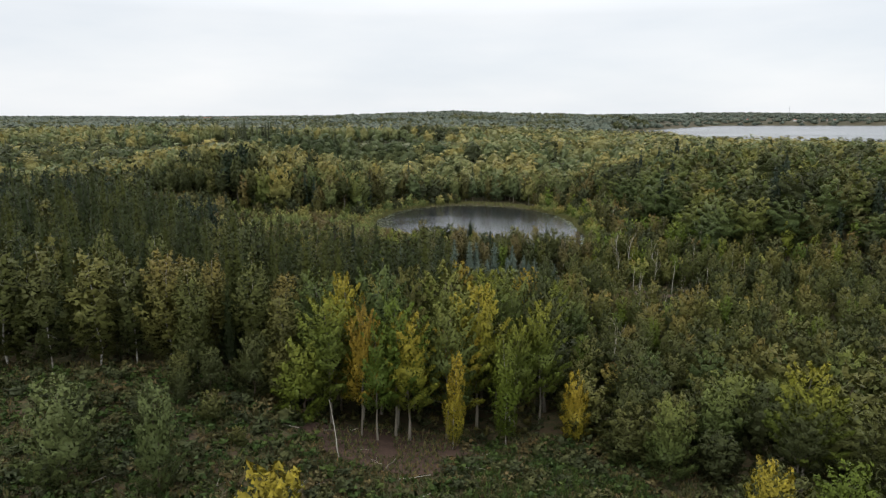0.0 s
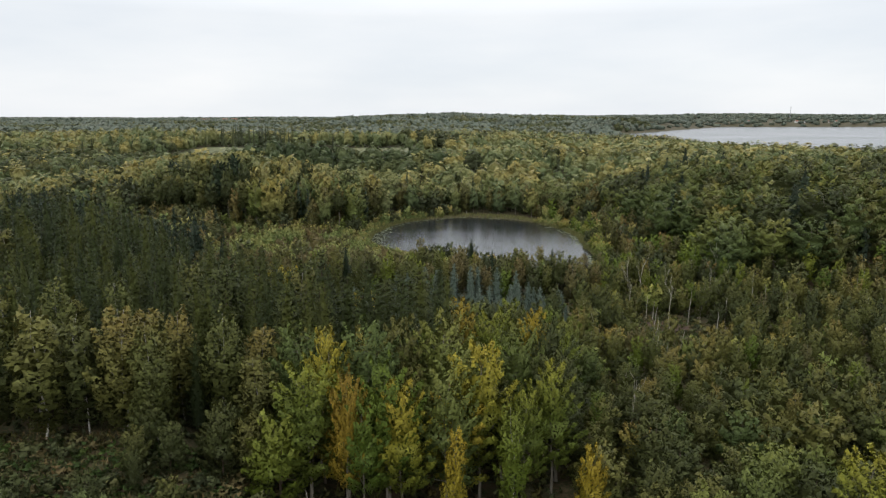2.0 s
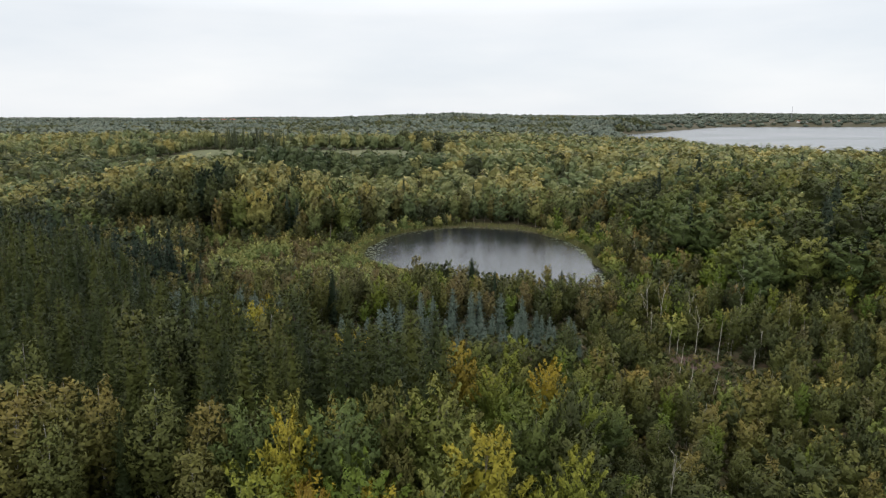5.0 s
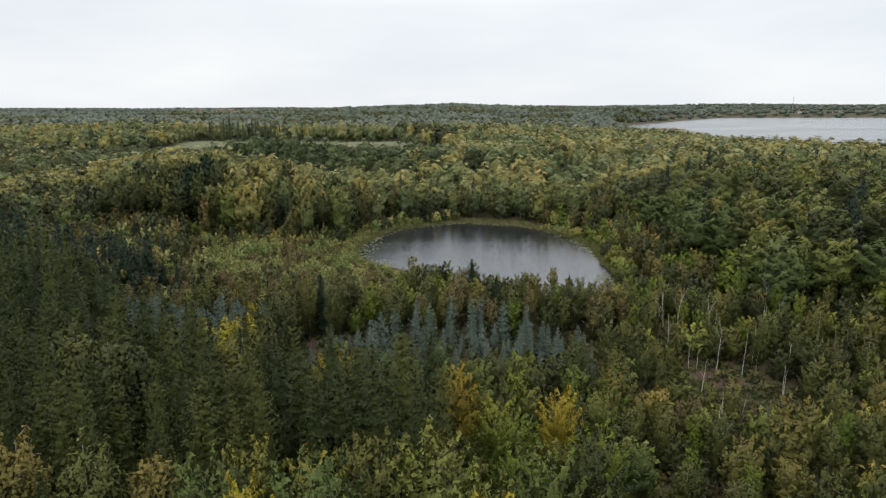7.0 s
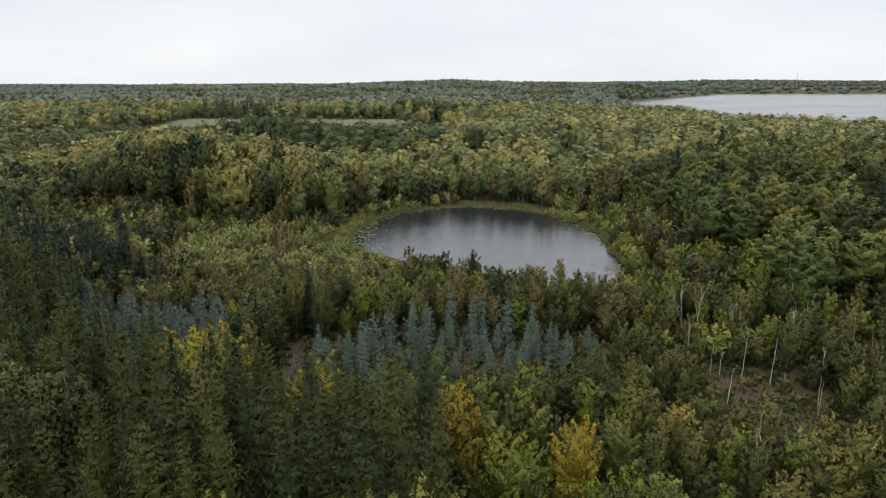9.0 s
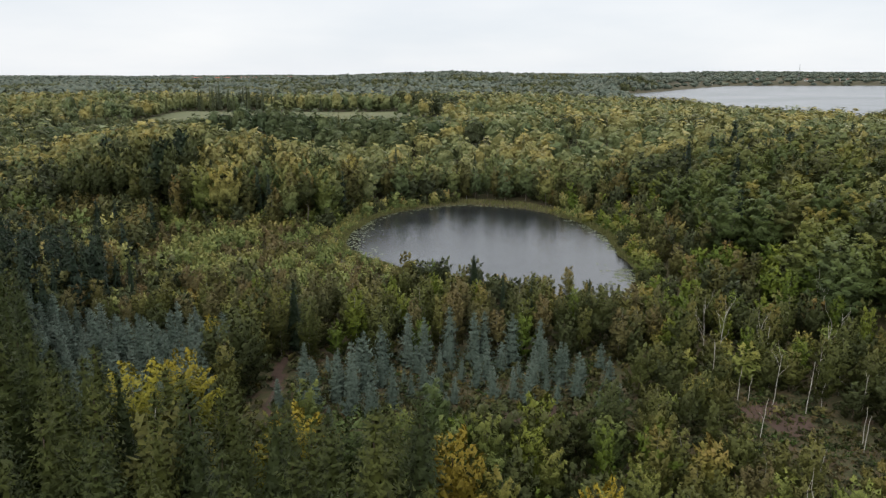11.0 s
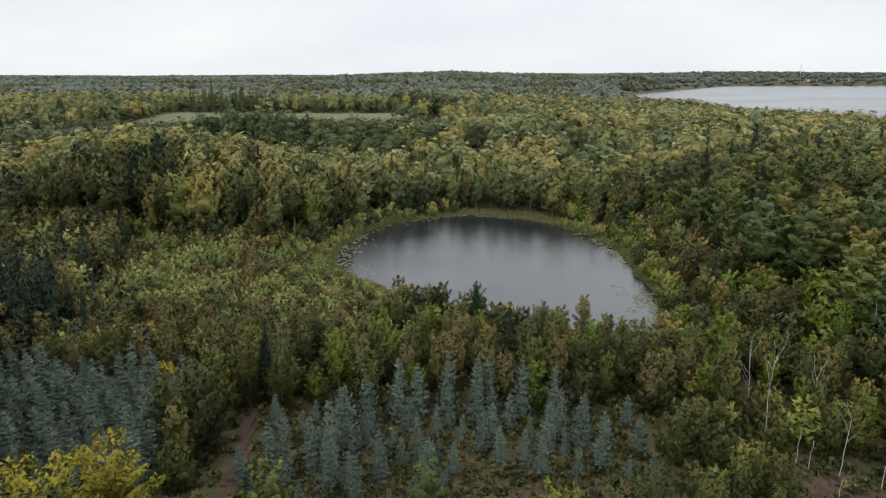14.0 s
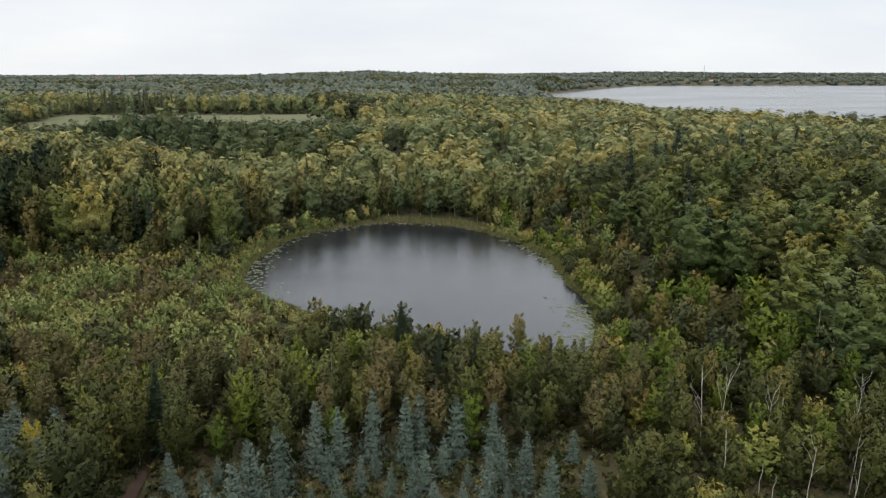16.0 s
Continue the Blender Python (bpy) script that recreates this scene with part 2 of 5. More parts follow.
bark_beech = rough_material("bark_grey", [(0.3, (0.10, 0.085, 0.065)), (0.7, (0.21, 0.19, 0.15))], 1.2, 9, stretch=(1, 1, 0.3))
bark_birch = rough_material("bark_birch", [(0.36, (0.09, 0.08, 0.07)), (0.48, (0.30, 0.28, 0.25)), (0.7, (0.46, 0.44, 0.39))], 1.5, 6, stretch=(1, 1, 2.5))
bark_dark = rough_material("bark_brown", [(0.3, (0.045, 0.034, 0.024)), (0.7, (0.115, 0.085, 0.06))], 1.2, 9, stretch=(1, 1, 0.3))
bark_dead = rough_material("bark_bleached", [(0.3, (0.20, 0.18, 0.15)), (0.7, (0.47, 0.44, 0.38))], 1.5, 10, stretch=(1, 1, 0.3))
mat_soil = rough_material("forest_floor", [(0.30, (0.020, 0.017, 0.010)), (0.42, (0.066, 0.044, 0.024)), (0.50, (0.034, 0.040, 0.014)), (0.58, (0.085, 0.060, 0.032)), (0.70, (0.046, 0.056, 0.018))], 0.35, 3.0, bump=1.0)
mat_dirt = rough_material("trodden_earth", [(0.3, (0.034, 0.021, 0.015)), (0.7, (0.082, 0.050, 0.036))], 0.5, 4, bump=0.4)
mat_field = rough_material("stubble_field", [(0.3, (0.080, 0.090, 0.040)), (0.7, (0.125, 0.120, 0.058))], 0.02, 0.4, bump=0.2)
mat_pond = water_material("pond_water", (0.012, 0.013, 0.015), 1.6, 0.24, 0.04, 0.14, 0.030, (-22.0, 38.0))
mat_lake = water_material("lake_water", (0.02, 0.025, 0.028), 0.4, 0.03, 0.20, 0.25, 0.004)
mat_wall = rough_material("house_wall", [(0.3, (0.42, 0.41, 0.39)), (0.7, (0.60, 0.59, 0.56))], 0.3, 3)
mat_roof = rough_material("house_roof", [(0.3, (0.16, 0.07, 0.05)), (0.7, (0.26, 0.12, 0.08))], 0.3, 3)
mat_steel = rough_material("mast_steel", [(0.3, (0.30, 0.31, 0.33)), (0.7, (0.42, 0.43, 0.45))], 0.3, 3, rough=0.6)


# ---- lie of the land ----
def sig(v):
    return 1.0 / (1.0 + math.exp(-max(-40.0, min(40.0, v))))


def bumpy(x, y, size, seed=0.0):
    return noise.noise(Vector((x / size, y / size, seed)))


POND_X, POND_Y, POND_Z = 16.0, 265.0, 0.6
SHORE_ANGLE = [0, 30, 53, 75, 97, 125, 155, 187, 220, 262, 283, 293, 311, 335, 360]
SHORE_REACH = [34.5, 38, 44, 54, 60, 54, 44.8, 42.5, 38.5, 43, 58, 62, 49, 36, 34.5]


def shore(a):
    """The pond's reach from its middle along the bearing a (degrees)."""
    base = float(np.interp(a % 360, SHORE_ANGLE, SHORE_REACH))
    return base + 0.9 * noise.noise(Vector((math.cos(radians(a)) * 4, math.sin(radians(a)) * 4, 3.1)))


def off_shore(x, y):
    """Metres from the pond's edge, outwards."""
    dx, dy = x - POND_X, y - POND_Y
    return math.hypot(dx, dy) - shore(math.degrees(math.atan2(dy, dx)))


def in_lake(x, y):
    """Metres inside the lake's shore; minus on land."""
    if y > 1670:
        s1 = (x - 392 - (y - 1670) * 0.624) * 0.85
    elif y > 900:
        s1 = x - 258 - (y - 900) * 0.174
    else:
        s1 = x - 258 - (900 - y) * 0.2
    s2 = y - 380
    s3 = 2715 - y + 60 * bumpy(x, 0, 400, 8.0)
    return min(s1, s2, s3) + 10 * bumpy(x, y, 120, 5.0)


def hill(x, y, cx, cy, rx, ry, h):
    d = ((x - cx) / rx) ** 2 + ((y - cy) / ry) ** 2
    return h * math.exp(-d)


def ground_height(x, y):
    z = 0.4
    u = -x - 0.55 * max(y - 85, -5)
    z += 10.5 * sig((u - 20) / 5.5) * sig((230 - y) / 14) * (1 - 0.34 * sig((72 - y) / 4))
    z += 2.8 * sig((77 - y) / 4) * sig((x + 22) / 5) * sig((14 - x) / 4)
    east = sig((x - 80 - 0.05 * (y - 250)) / 8) * sig((y - 190) / 10)
    north = sig((y - 378 - 0.12 * x) / 20) * sig((x + 5) / 20)
    z += 13.5 * (1 - (1 - east) * (1 - north)) * (1 - 0.35 * sig((y - 480) / 60))
    z += hill(x, y, -112, 345, 52, 40, 14.0) + hill(x, y, -62, 324, 32, 24, 7.5)
    z += hill(x, y, -75, 430, 85, 30, 14) + hill(x, y, -250, 470, 130, 90, 7) + hill(x, y, -98, 436, 20, 18, 5)
    z += 13.5 * sig((y - 585) / 24) * sig((-x + 60) / 60)
    z += hill(x, y, 150, 2250, 620, 600, 27)
    z += 26 * sig((y - 3500) / 350) * sig((x - 500) / 300) + 6 * sig((y - 3200) / 300)
    if y > 420:
        z += 3.5 * bumpy(x, y, 240, 1.0) * min(1, (y - 420) / 300)
    if y > 3000:
        z += 7.0 * bumpy(x, y, 700, 2.0)
    z += 0.5 * bumpy(x, y, 14, 4.0)
    lake = in_lake(x, y)
    if lake > -70 and y > 380:
        k = max(0.0, min(1.0, -lake / 70))
        z = z * k + 0.8 * (1 - k) if lake < 0 else -min(4.0, lake / 12.0)
    if y < 380 and abs(x) < 120:
        d = off_shore(x, y)
        if d < 14:
            k = max(0.0, min(1.0, d / 14))
            z = (z * k + 1.0 * (1 - k)) if d > 0 else 0.9 + max(-2.4, d * 0.45)
    return z


def axis(lo, hi, fine_lo, fine_hi, fine, mid, far):
    v = list(np.arange(fine_lo, fine_hi + 0.1, fine))
    a = fine_hi
    while a < hi:
        a += mid if a < fine_hi + 300 else (far if a < 3200 else far * 3)
        v.append(min(a, hi))
    a = fine_lo
    while a > lo:
        a -= mid if a > fine_lo - 300 else (far if a > -3200 else far * 3)
        v.insert(0, max(a, lo))
    return v


def mesh_of(name, verts, faces, mat, smooth=False):
    me = bpy.data.meshes.new(name)
    me.from_pydata(verts, [], faces)
    if mat:
        me.materials.append(mat)
    if smooth:
        me.polygons.foreach_set("use_smooth", [True] * len(me.polygons))
    me.update()
    return me


def big_mesh(name, verts, tris, mat, tint=None, normals=None):
    """A mesh of triangles straight from arrays."""
    me = bpy.data.meshes.new(name)
    nv, nf = len(verts), len(tris)
    me.vertices.add(nv)
    me.vertices.foreach_set("co", np.asarray(verts, dtype=np.float32).ravel())
    me.loops.add(nf * 3)
    me.loops.foreach_set("vertex_index", np.asarray(tris, dtype=np.int32).ravel())
    me.polygons.add(nf)
    me.polygons.foreach_set("loop_start", np.arange(0, nf * 3, 3, dtype=np.int32))
    me.update(calc_edges=True)
    if normals is not None:
        me.normals_split_custom_set_from_vertices(np.asarray(normals, dtype=np.float32).tolist())
    if tint is not None:
        at = me.attributes.new("tree_tint", "FLOAT", "POINT")
        at.data.foreach_set("value", np.asarray(tint, dtype=np.float32))
    me.materials.append(mat)
    return me


gx = axis(-4850, 4850, -130, 150, 2.8, 14, 70)
gy = axis(-900, 4850, 40, 345, 2.8, 14, 60)
gv = [(x, y, ground_height(x, y)) for y in gy for x in gx]
nx = len(gx)
gf = [(j * nx + i, j * nx + i + 1, (j + 1) * nx + i + 1, (j + 1) * nx + i) for j in range(len(gy) - 1) for i in range(nx - 1)]
tagged(new("ground", mesh_of("ground", gv, gf, mat_soil, True)), "forest floor of brown leaf litter, moss and bracken", "ground", kind="structure")


def disc_fan(points, z):
    cx = sum(p[0] for p in points) / len(points)
    cy = sum(p[1] for p in points) / len(points)
    v = [(cx, cy, z)] + [(p[0], p[1], z) for p in points]
    n = len(points)
    return v, [(0, 1 + i, 1 + (i + 1) % n) for i in range(n)]


pond_edge = []
for i in range(120):
    a = i * 3.0
    r = shore(a) + 0.4
    pond_edge.append((POND_X + r * math.cos(radians(a)), POND_Y + r * math.sin(radians(a))))
tagged(new("pond_water", mesh_of("pond_water", *disc_fan(pond_edge, POND_Z), mat_pond)), "dark rippled water of a woodland pond", "water", kind="structure")
lake_edge = [(225, 380), (225, 900), (300, 1700), (1100, 3000), (4600, 3000), (4600, 380)]
tagged(new("lake_water", mesh_of("lake_water", *disc_fan(lake_edge, 0.0), mat_lake)), "pale grey open water of a large lake", "water", kind="structure")


def draped(name, mat, x0, x1, y0, y1, step, inside, lift, label, category):
    xs, ys = np.arange(x0, x1 + 0.1, step), np.arange(y0, y1 + 0.1, step)
    idx, v, f = {}, [], []
    for j in range(len(ys) - 1):
        for i in range(len(xs) - 1):
            if inside((xs[i] + xs[i + 1]) / 2, (ys[j] + ys[j + 1]) / 2):
                q = []
                for a, b in ((i, j), (i + 1, j), (i + 1, j + 1), (i, j + 1)):
                    if (a, b) not in idx:
                        idx[(a, b)] = len(v)
                        v.append((float(xs[a]), float(ys[b]), ground_height(xs[a], ys[b]) + lift))
                    q.append(idx[(a, b)])
                f.append(q)
    return tagged(new(name, mesh_of(name, v, f, mat, True)), label, category, kind="structure")


def in_field(x, y):
    return 590 + 0.12 * (x + 180) + 26 * bumpy(x, 0, 60, 6) < y < 712 + 10 * bumpy(x, 3, 90, 6) and -228 < x < -30 or (640 < y < 690 and -45 < x < 0)


def on_trail(x, y):
    return abs(x + 23.8 + 0.10 * (y - 168) + 1.2 * bumpy(0, y, 12, 9)) < 0.85 and 146 < y < 186


def soil_patch(x, y):
    return ((x + 6) / 10) ** 2 + ((y - 78) / 9) ** 2 + 0.9 * bumpy(x, y, 4, 1) < 0.8 or ((x - 15) / 11) ** 2 + ((y - 158) / 4.5) ** 2 + 0.9 * bumpy(x, y, 4, 2) < 0.8 or ((x - 49) / 5) ** 2 + ((y - 158) / 6) ** 2 + 0.9 * bumpy(x, y, 4, 5) < 0.6


draped("field", mat_field, -330, 10, 560, 740, 10, in_field, 0.8, "pale stubble field beyond the wood", "field")
draped("trail", mat_dirt, -34, -18, 144, 188, 0.8, on_trail, 0.25, "reddish brown trodden earth track between plantations", "path")


# ---- building blocks of plants ----
def unit(a):
    return a / np.maximum(np.linalg.norm(a, axis=-1, keepdims=True), 1e-6)


def sprays(rng, c, n, s, slim=0.55, along=None, shade=None):
    """One three-cornered spray of leaves at each centre."""
    k = len(c)
    t = rng.normal(size=(k, 3)) if along is None else along + 0.28 * rng.normal(size=(k, 3))
    t = unit(t - n * np.sum(t * n, axis=1, keepdims=True))
    b = np.cross(n, t)
    s = s[:, None]
    v = np.empty((k, 3, 3))
    v[:, 0] = c + t * s
    v[:, 1] = c - t * s * 0.55 + b * s * slim * 1.25
    v[:, 2] = c - t * s * 0.55 - b * s * slim * 1.25
    return v.reshape(-1, 3), np.arange(3 * k).reshape(-1, 3), np.repeat(n if shade is None else shade, 3, axis=0)


def tube(path, radii, sides=6):
    """A tapered round stem along a path."""
    path = np.asarray(path, float)
    v, f, nr = [], [], []
    for i, (p, r) in enumerate(zip(path, radii)):
        d = path[min(i + 1, len(path) - 1)] - path[max(i - 1, 0)]
        d = d / max(np.linalg.norm(d), 1e-6)
        a = np.cross(d, (0.3, 1.0, 0.1))
        a = a / max(np.linalg.norm(a), 1e-6)
        b = np.cross(d, a)
        for k in range(sides):
            w = 2 * math.pi * k / sides
            v.append(p + r * (a * math.cos(w) + b * math.sin(w)))
            nr.append(a * math.cos(w) + b * math.sin(w))
    for i in range(len(path) - 1):
        for k in range(sides):
            k2 = (k + 1) % sides
            f.append((i * sides + k, i * sides + k2, (i + 1) * sides + k2))
            f.append((i * sides + k, (i + 1) * sides + k2, (i + 1) * sides + k))
    return np.array(v), np.array(f), np.array(nr)


def joined(pieces):
    vs, fs, ns, n = [], [], [], 0
    for v, f, nr in pieces:
        vs.append(v)
        fs.append(f + n)
        ns.append(nr)
        n += len(v)
    return np.concatenate(vs), np.concatenate(fs), np.concatenate(ns)


def inner_mass(rng, H, base, R, profile, share=0.74, rings=5, sides=7):
    """The dense inside of a crown, which lets little light through."""
    v, f = [], []
    for i in range(rings):
        u = i / (rings - 1) * 0.95
        z = base + (H - base) * (0.04 + 0.88 * u)
        for k in range(sides):
            a = 2 * math.pi * (k + 0.5 * (i % 2)) / sides
            r = R * max(0.12, profile(min(u, 0.9))) * share * rng.uniform(0.82, 1.12) * (0.45 if i == rings - 1 else 1)
            v.append((r * math.cos(a), r * math.sin(a), z + rng.normal() * 0.02 * H))
    for i in range(rings - 1):
        for k in range(sides):
            k2 = (k + 1) % sides
            f.append((i * sides + k, i * sides + k2, (i + 1) * sides + k2))
            f.append((i * sides + k, (i + 1) * sides + k2, (i + 1) * sides + k))
    n = len(v)
    v += [(0, 0, base + 0.02 * H), (0, 0, base + (H - base) * 0.95)]
    for k in range(sides):
        k2 = (k + 1) % sides
        f.append((n, k2, k))
        f.append((n + 1, (rings - 1) * sides + k, (rings - 1) * sides + k2))
    v = np.array(v, float)
    return v, np.array(f), unit(v * np.array((1, 1, 0.3)) + np.array((0, 0, 0.02 * H)))


def crown_hull(cen, rad, flat, H, base, R, share, rings, sides):
    """The dense inside of a crown: a skin drawn over all its lobes."""
    mid = np.array((0, 0, base + (H - base) * 0.42))
    ring = np.linspace(-0.42, 0.5, rings) * math.pi
    d = [(math.cos(e) * math.cos(2 * math.pi * (k + 0.5 * (i % 2)) / sides), math.cos(e) * math.sin(2 * math.pi * (k + 0.5 * (i % 2)) / sides), math.sin(e)) for i, e in enumerate(ring[:-1]) for k in range(sides)]
    d = np.array(d + [(0.0, 0.0, 1.0), (0.0, 0.0, -1.0)])
    stretch = np.array((R, R, (H - base) * 0.55))
    d = unit(d * stretch)
    q = (cen - mid) / np.array((1.1, 1.1, flat))
    e = d / np.array((1.1, 1.1, flat))
    el = np.linalg.norm(e, axis=1, keepdims=True)
    e = e / el
    along = e @ q.T
    off2 = np.sum(q * q, axis=1)[None, :] - along ** 2
    hit = along + np.sqrt(np.maximum(0.0, rad[None, :] ** 2 - off2))
    hit = np.where(off2 < rad[None, :] ** 2, hit, along * 0.8)
    best = np.argmax(hit, axis=1)
    reach = np.maximum(hit[np.arange(len(d)), best], 0.15 * R) / el[:, 0] * share
    v = mid + d * reach[:, None]
    n = len(ring) - 1
    f = []
    for i in range(n - 1):
        for k in range(sides):
            a, b = i * sides + k, i * sides + (k + 1) % sides
            f += [(a, b, b + sides), (a, b + sides, a + sides)]
    for k in range(sides):
        f.append(((n - 1) * sides + k, (n - 1) * sides + (k + 1) % sides, n * sides))
        f.append(((k + 1) % sides, k, n * sides + 1))
    lobe_n = unit((v - cen[best]) / np.array((1.1, 1.1, flat)))
    return v, np.array(f), unit(0.6 * lobe_n + 0.6 * unit((v - mid) / stretch) + np.array((0, 0, 0.1)))


def lobed_crown(rng, H, base, R, boughs, width, count, leaf, profile, rise=0.55, flat=0.6, droop=0.0, slim_leaf=0.48, mass=0.0, blunt=0.25, round_up=0.75, lie=0.0):
    """Feathered boughs that sweep outwards and up to the crown's outline, over a dense inside. Returns the mesh and the boughs' middles."""
    us = (np.arange(boughs) + rng.uniform(0.1, 0.9, boughs)) / boughs
    tip, root = np.empty((boughs, 3)), np.empty((boughs, 3))
    wide = width * rng.uniform(0.65, 1.35, boughs) * (1.08 - 0.35 * us)
    for i, u in enumerate(us):
        a = i * 2.39996 + rng.uniform(-0.5, 0.5)
        r = max(0.0, R * profile(u) * rng.uniform(0.70, 1.12))
        z = base + (H - base) * u * rng.uniform(0.96, 1.03)
        tip[i] = (r * math.cos(a), r * math.sin(a), z)
        root[i] = (0.22 * r * math.cos(a), 0.22 * r * math.sin(a), max(base * 0.8, z - rise * r * rng.uniform(0.6, 1.2) - (0.06 + 0.14 * u) * (H - base)))
    b = tip - root
    bd = unit(b)
    upward = np.array((0.0, 0.0, 1.0))
    side = unit(np.cross(bd, upward) + 1e-4)
    over = np.cross(side, bd)
    long = np.linalg.norm(b, axis=1)
    w = wide * (long + 0.5 * wide)
    pick = rng.choice(boughs, count, p=w / w.sum())
    t = 0.16 + 0.87 * rng.random(count) ** 0.7
    th = rng.uniform(-0.45 * math.pi, 1.45 * math.pi, count)
    od = side[pick] * np.cos(th)[:, None] + over[pick] * np.sin(th)[:, None]
    around = side[pick] * np.cos(th)[:, None] + over[pick] * (flat * np.sin(th))[:, None]
    ww = wide[pick] * np.clip(1.25 - 0.95 * t, blunt, 1.0) * rng.uniform(0.55, 1.12, count)
    c = root[pick] + b[pick] * t[:, None] + around * ww[:, None]
    c[:, 2] -= droop * rng.random(count) * wide[pick] * 1.6
    outward = unit(c * np.array((1, 1, 0)) + 1e-6)
    along = bd[pick] + 0.45 * od + np.array((0, 0, 0.35 - 1.7 * droop))
    mid = np.array((0, 0, base + (H - base) * 0.42))
    whole = unit((c - mid) / np.array((R, R, (H - base) * 0.55)))
    n = unit((1 - lie) * (0.7 * od + 0.35 * upward + 0.4 * outward + 0.36 * rng.normal(size=(count, 3))) + lie * whole)
    shade = unit(0.45 * od + round_up * whole + 0.15 * upward + 0.10 * rng.normal(size=(count, 3)))
    skin = sprays(rng, c, n, leaf * rng.uniform(0.6, 1.35, count), slim_leaf, along, shade)
    rings, sides = (9, 12) if count > 1500 else ((8, 10) if count > 500 else ((6, 8) if count > 40 else (4, 6)))
    cen = root + b * 0.62
    return joined([crown_hull(cen, wide, flat, H, base, R, mass if mass else 0.52, rings, sides), skin]), cen


def conifer_crown(rng, H, base, R, whorls, per, cards, rise=-0.1, power=0.85, leaf=0.5, mass=0.45, sweep=0.5, slim_leaf=0.30):
    """Whorls of boughs, each a row of narrow sprays; the tips sweep upwards."""
    cs, ns, ss, al, sh = [], [], [], [], []
    for i in range(whorls):
        u = (i + rng.uniform(-0.25, 0.25)) / whorls
        z = base + (H - base) * u
        L = R * (max(0.0, 1 - u) ** power) * rng.uniform(0.82, 1.14) + 0.03 * R
        a0 = rng.uniform(0, 6.28)
        k = max(4, int(round(per * (1 - 0.4 * u))))
        for j in range(k):
            a = a0 + 6.283 * j / k + rng.uniform(-0.25, 0.25)
            l = L * rng.uniform(0.72, 1.14)
            dr = np.array((math.cos(a), math.sin(a), 0.0))
            side = np.array((-dr[1], dr[0], 0.0))
            zj = rng.uniform(-0.35, 0.35) * (H - base) / whorls
            lift = rise + sweep * u
            for q in range(cards):
                t = 0.22 + 0.78 * (q + 0.5) / cards
                w = leaf * (0.35 * R + 0.65 * l) * (1.1 - 0.55 * t)
                off = (q % 2 * 2 - 1) * rng.uniform(0.1, 0.55) * w if q < cards - 1 else 0.0
                cs.append(dr * l * t + side * off + np.array((0, 0, z + zj + lift * l * t + sweep * 0.45 * l * t * t)))
                ns.append(np.array((0, 0, 0.75)) + side * (off / max(w, 1e-6) * 0.8 + 0.4 * rng.normal()) + dr * rng.normal(0.6, 0.3))
                ss.append(w * rng.uniform(0.8, 1.25))
                al.append(0.8 * dr + side * 0.9 * off / max(w, 1e-6) + np.array((0, 0, 0.35 + lift + sweep * t)))
                sh.append(dr * (0.35 + 0.5 * t) + side * 0.5 * off / max(w, 1e-6) + np.array((0, 0, 0.65)))
    for q in range(5):
        cs.append(np.array((0, 0, H - 0.012 * H * q)))
        ns.append(rng.normal(size=3) * np.array((1, 1, 0.2)))
        ss.append(0.016 * H * (1 + 0.3 * q))
        al.append(np.array((0, 0, 1.0)))
        sh.append(rng.normal(size=3) * 0.5 + np.array((0, 0, 0.6)))
    sh = np.array(sh)
    shade = unit(sh + 0.15 * rng.normal(size=sh.shape))
    skin = sprays(rng, np.array(cs), unit(np.array(ns)), np.array(ss), slim_leaf, np.array(al), shade)
    return joined([inner_mass(rng, H, base, R, lambda u: max(0.05, 1 - u) ** power, mass, 5, 7), skin])


def trunk_of(rng, H, r0, top=0.8, bend=0.02, sides=6, targets=(), limbs=0, from_u=0.3):
    k = 6
    path = [np.array((bend * H * rng.normal() * (i > 0), bend * H * rng.normal() * (i > 0), H * top * i / (k - 1))) for i in range(k)]
    rad = [r0 * (1 - 0.82 * i / (k - 1)) * (1.25 if i == 0 else 1) for i in range(k)]
    pieces = [tube(path, rad, sides)]
    for i in range(limbs):
        tgt = targets[int((i + 0.5) * len(targets) / limbs)]
        zs = max(H * from_u * rng.uniform(0.7, 1.1), min(tgt[2] * 0.72, H * top * 0.95))
        f = zs / (H * top) * (k - 1)
        j = min(k - 2, int(f))
        s = path[j] + (path[j + 1] - path[j]) * (f - j)
        rr = r0 * (1 - 0.82 * zs / (H * top)) * 0.5
        mid = (s * 0.45 + tgt * 0.55) + np.array((0, 0, 0.05 * H * rng.uniform(-0.5, 0.6)))
        pieces.append(tube([s, mid, tgt], [rr, rr * 0.55, rr * 0.15], 4))
    return joined(pieces)


def dome(u):
    return math.sqrt(max(0.0, 1 - (max(u, 0.0) * 1.08 - 0.28) ** 2 / 0.72)) if u < 0.98 else 0.25


def slim(u):
    return 0.35 + 0.65 * math.sin(math.pi * min(1, u * 0.92 + 0.1)) ** 0.8


def bush(u):
    return math.sqrt(max(0.02, 1 - (u * 0.95) ** 2))


def part(name, geo, mat, parent, label=""):
    me = big_mesh(name, geo[0], geo[1], mat, None, geo[2] if len(geo) > 2 else None)
    ob = new(name, me)
    ob.parent = parent
    return tagged(ob, label)


# each kind: height it is built at, and its makers by detail (near, mid, far)
DETAIL = {"near": 1.0, "mid": 0.28, "low": 0.10}


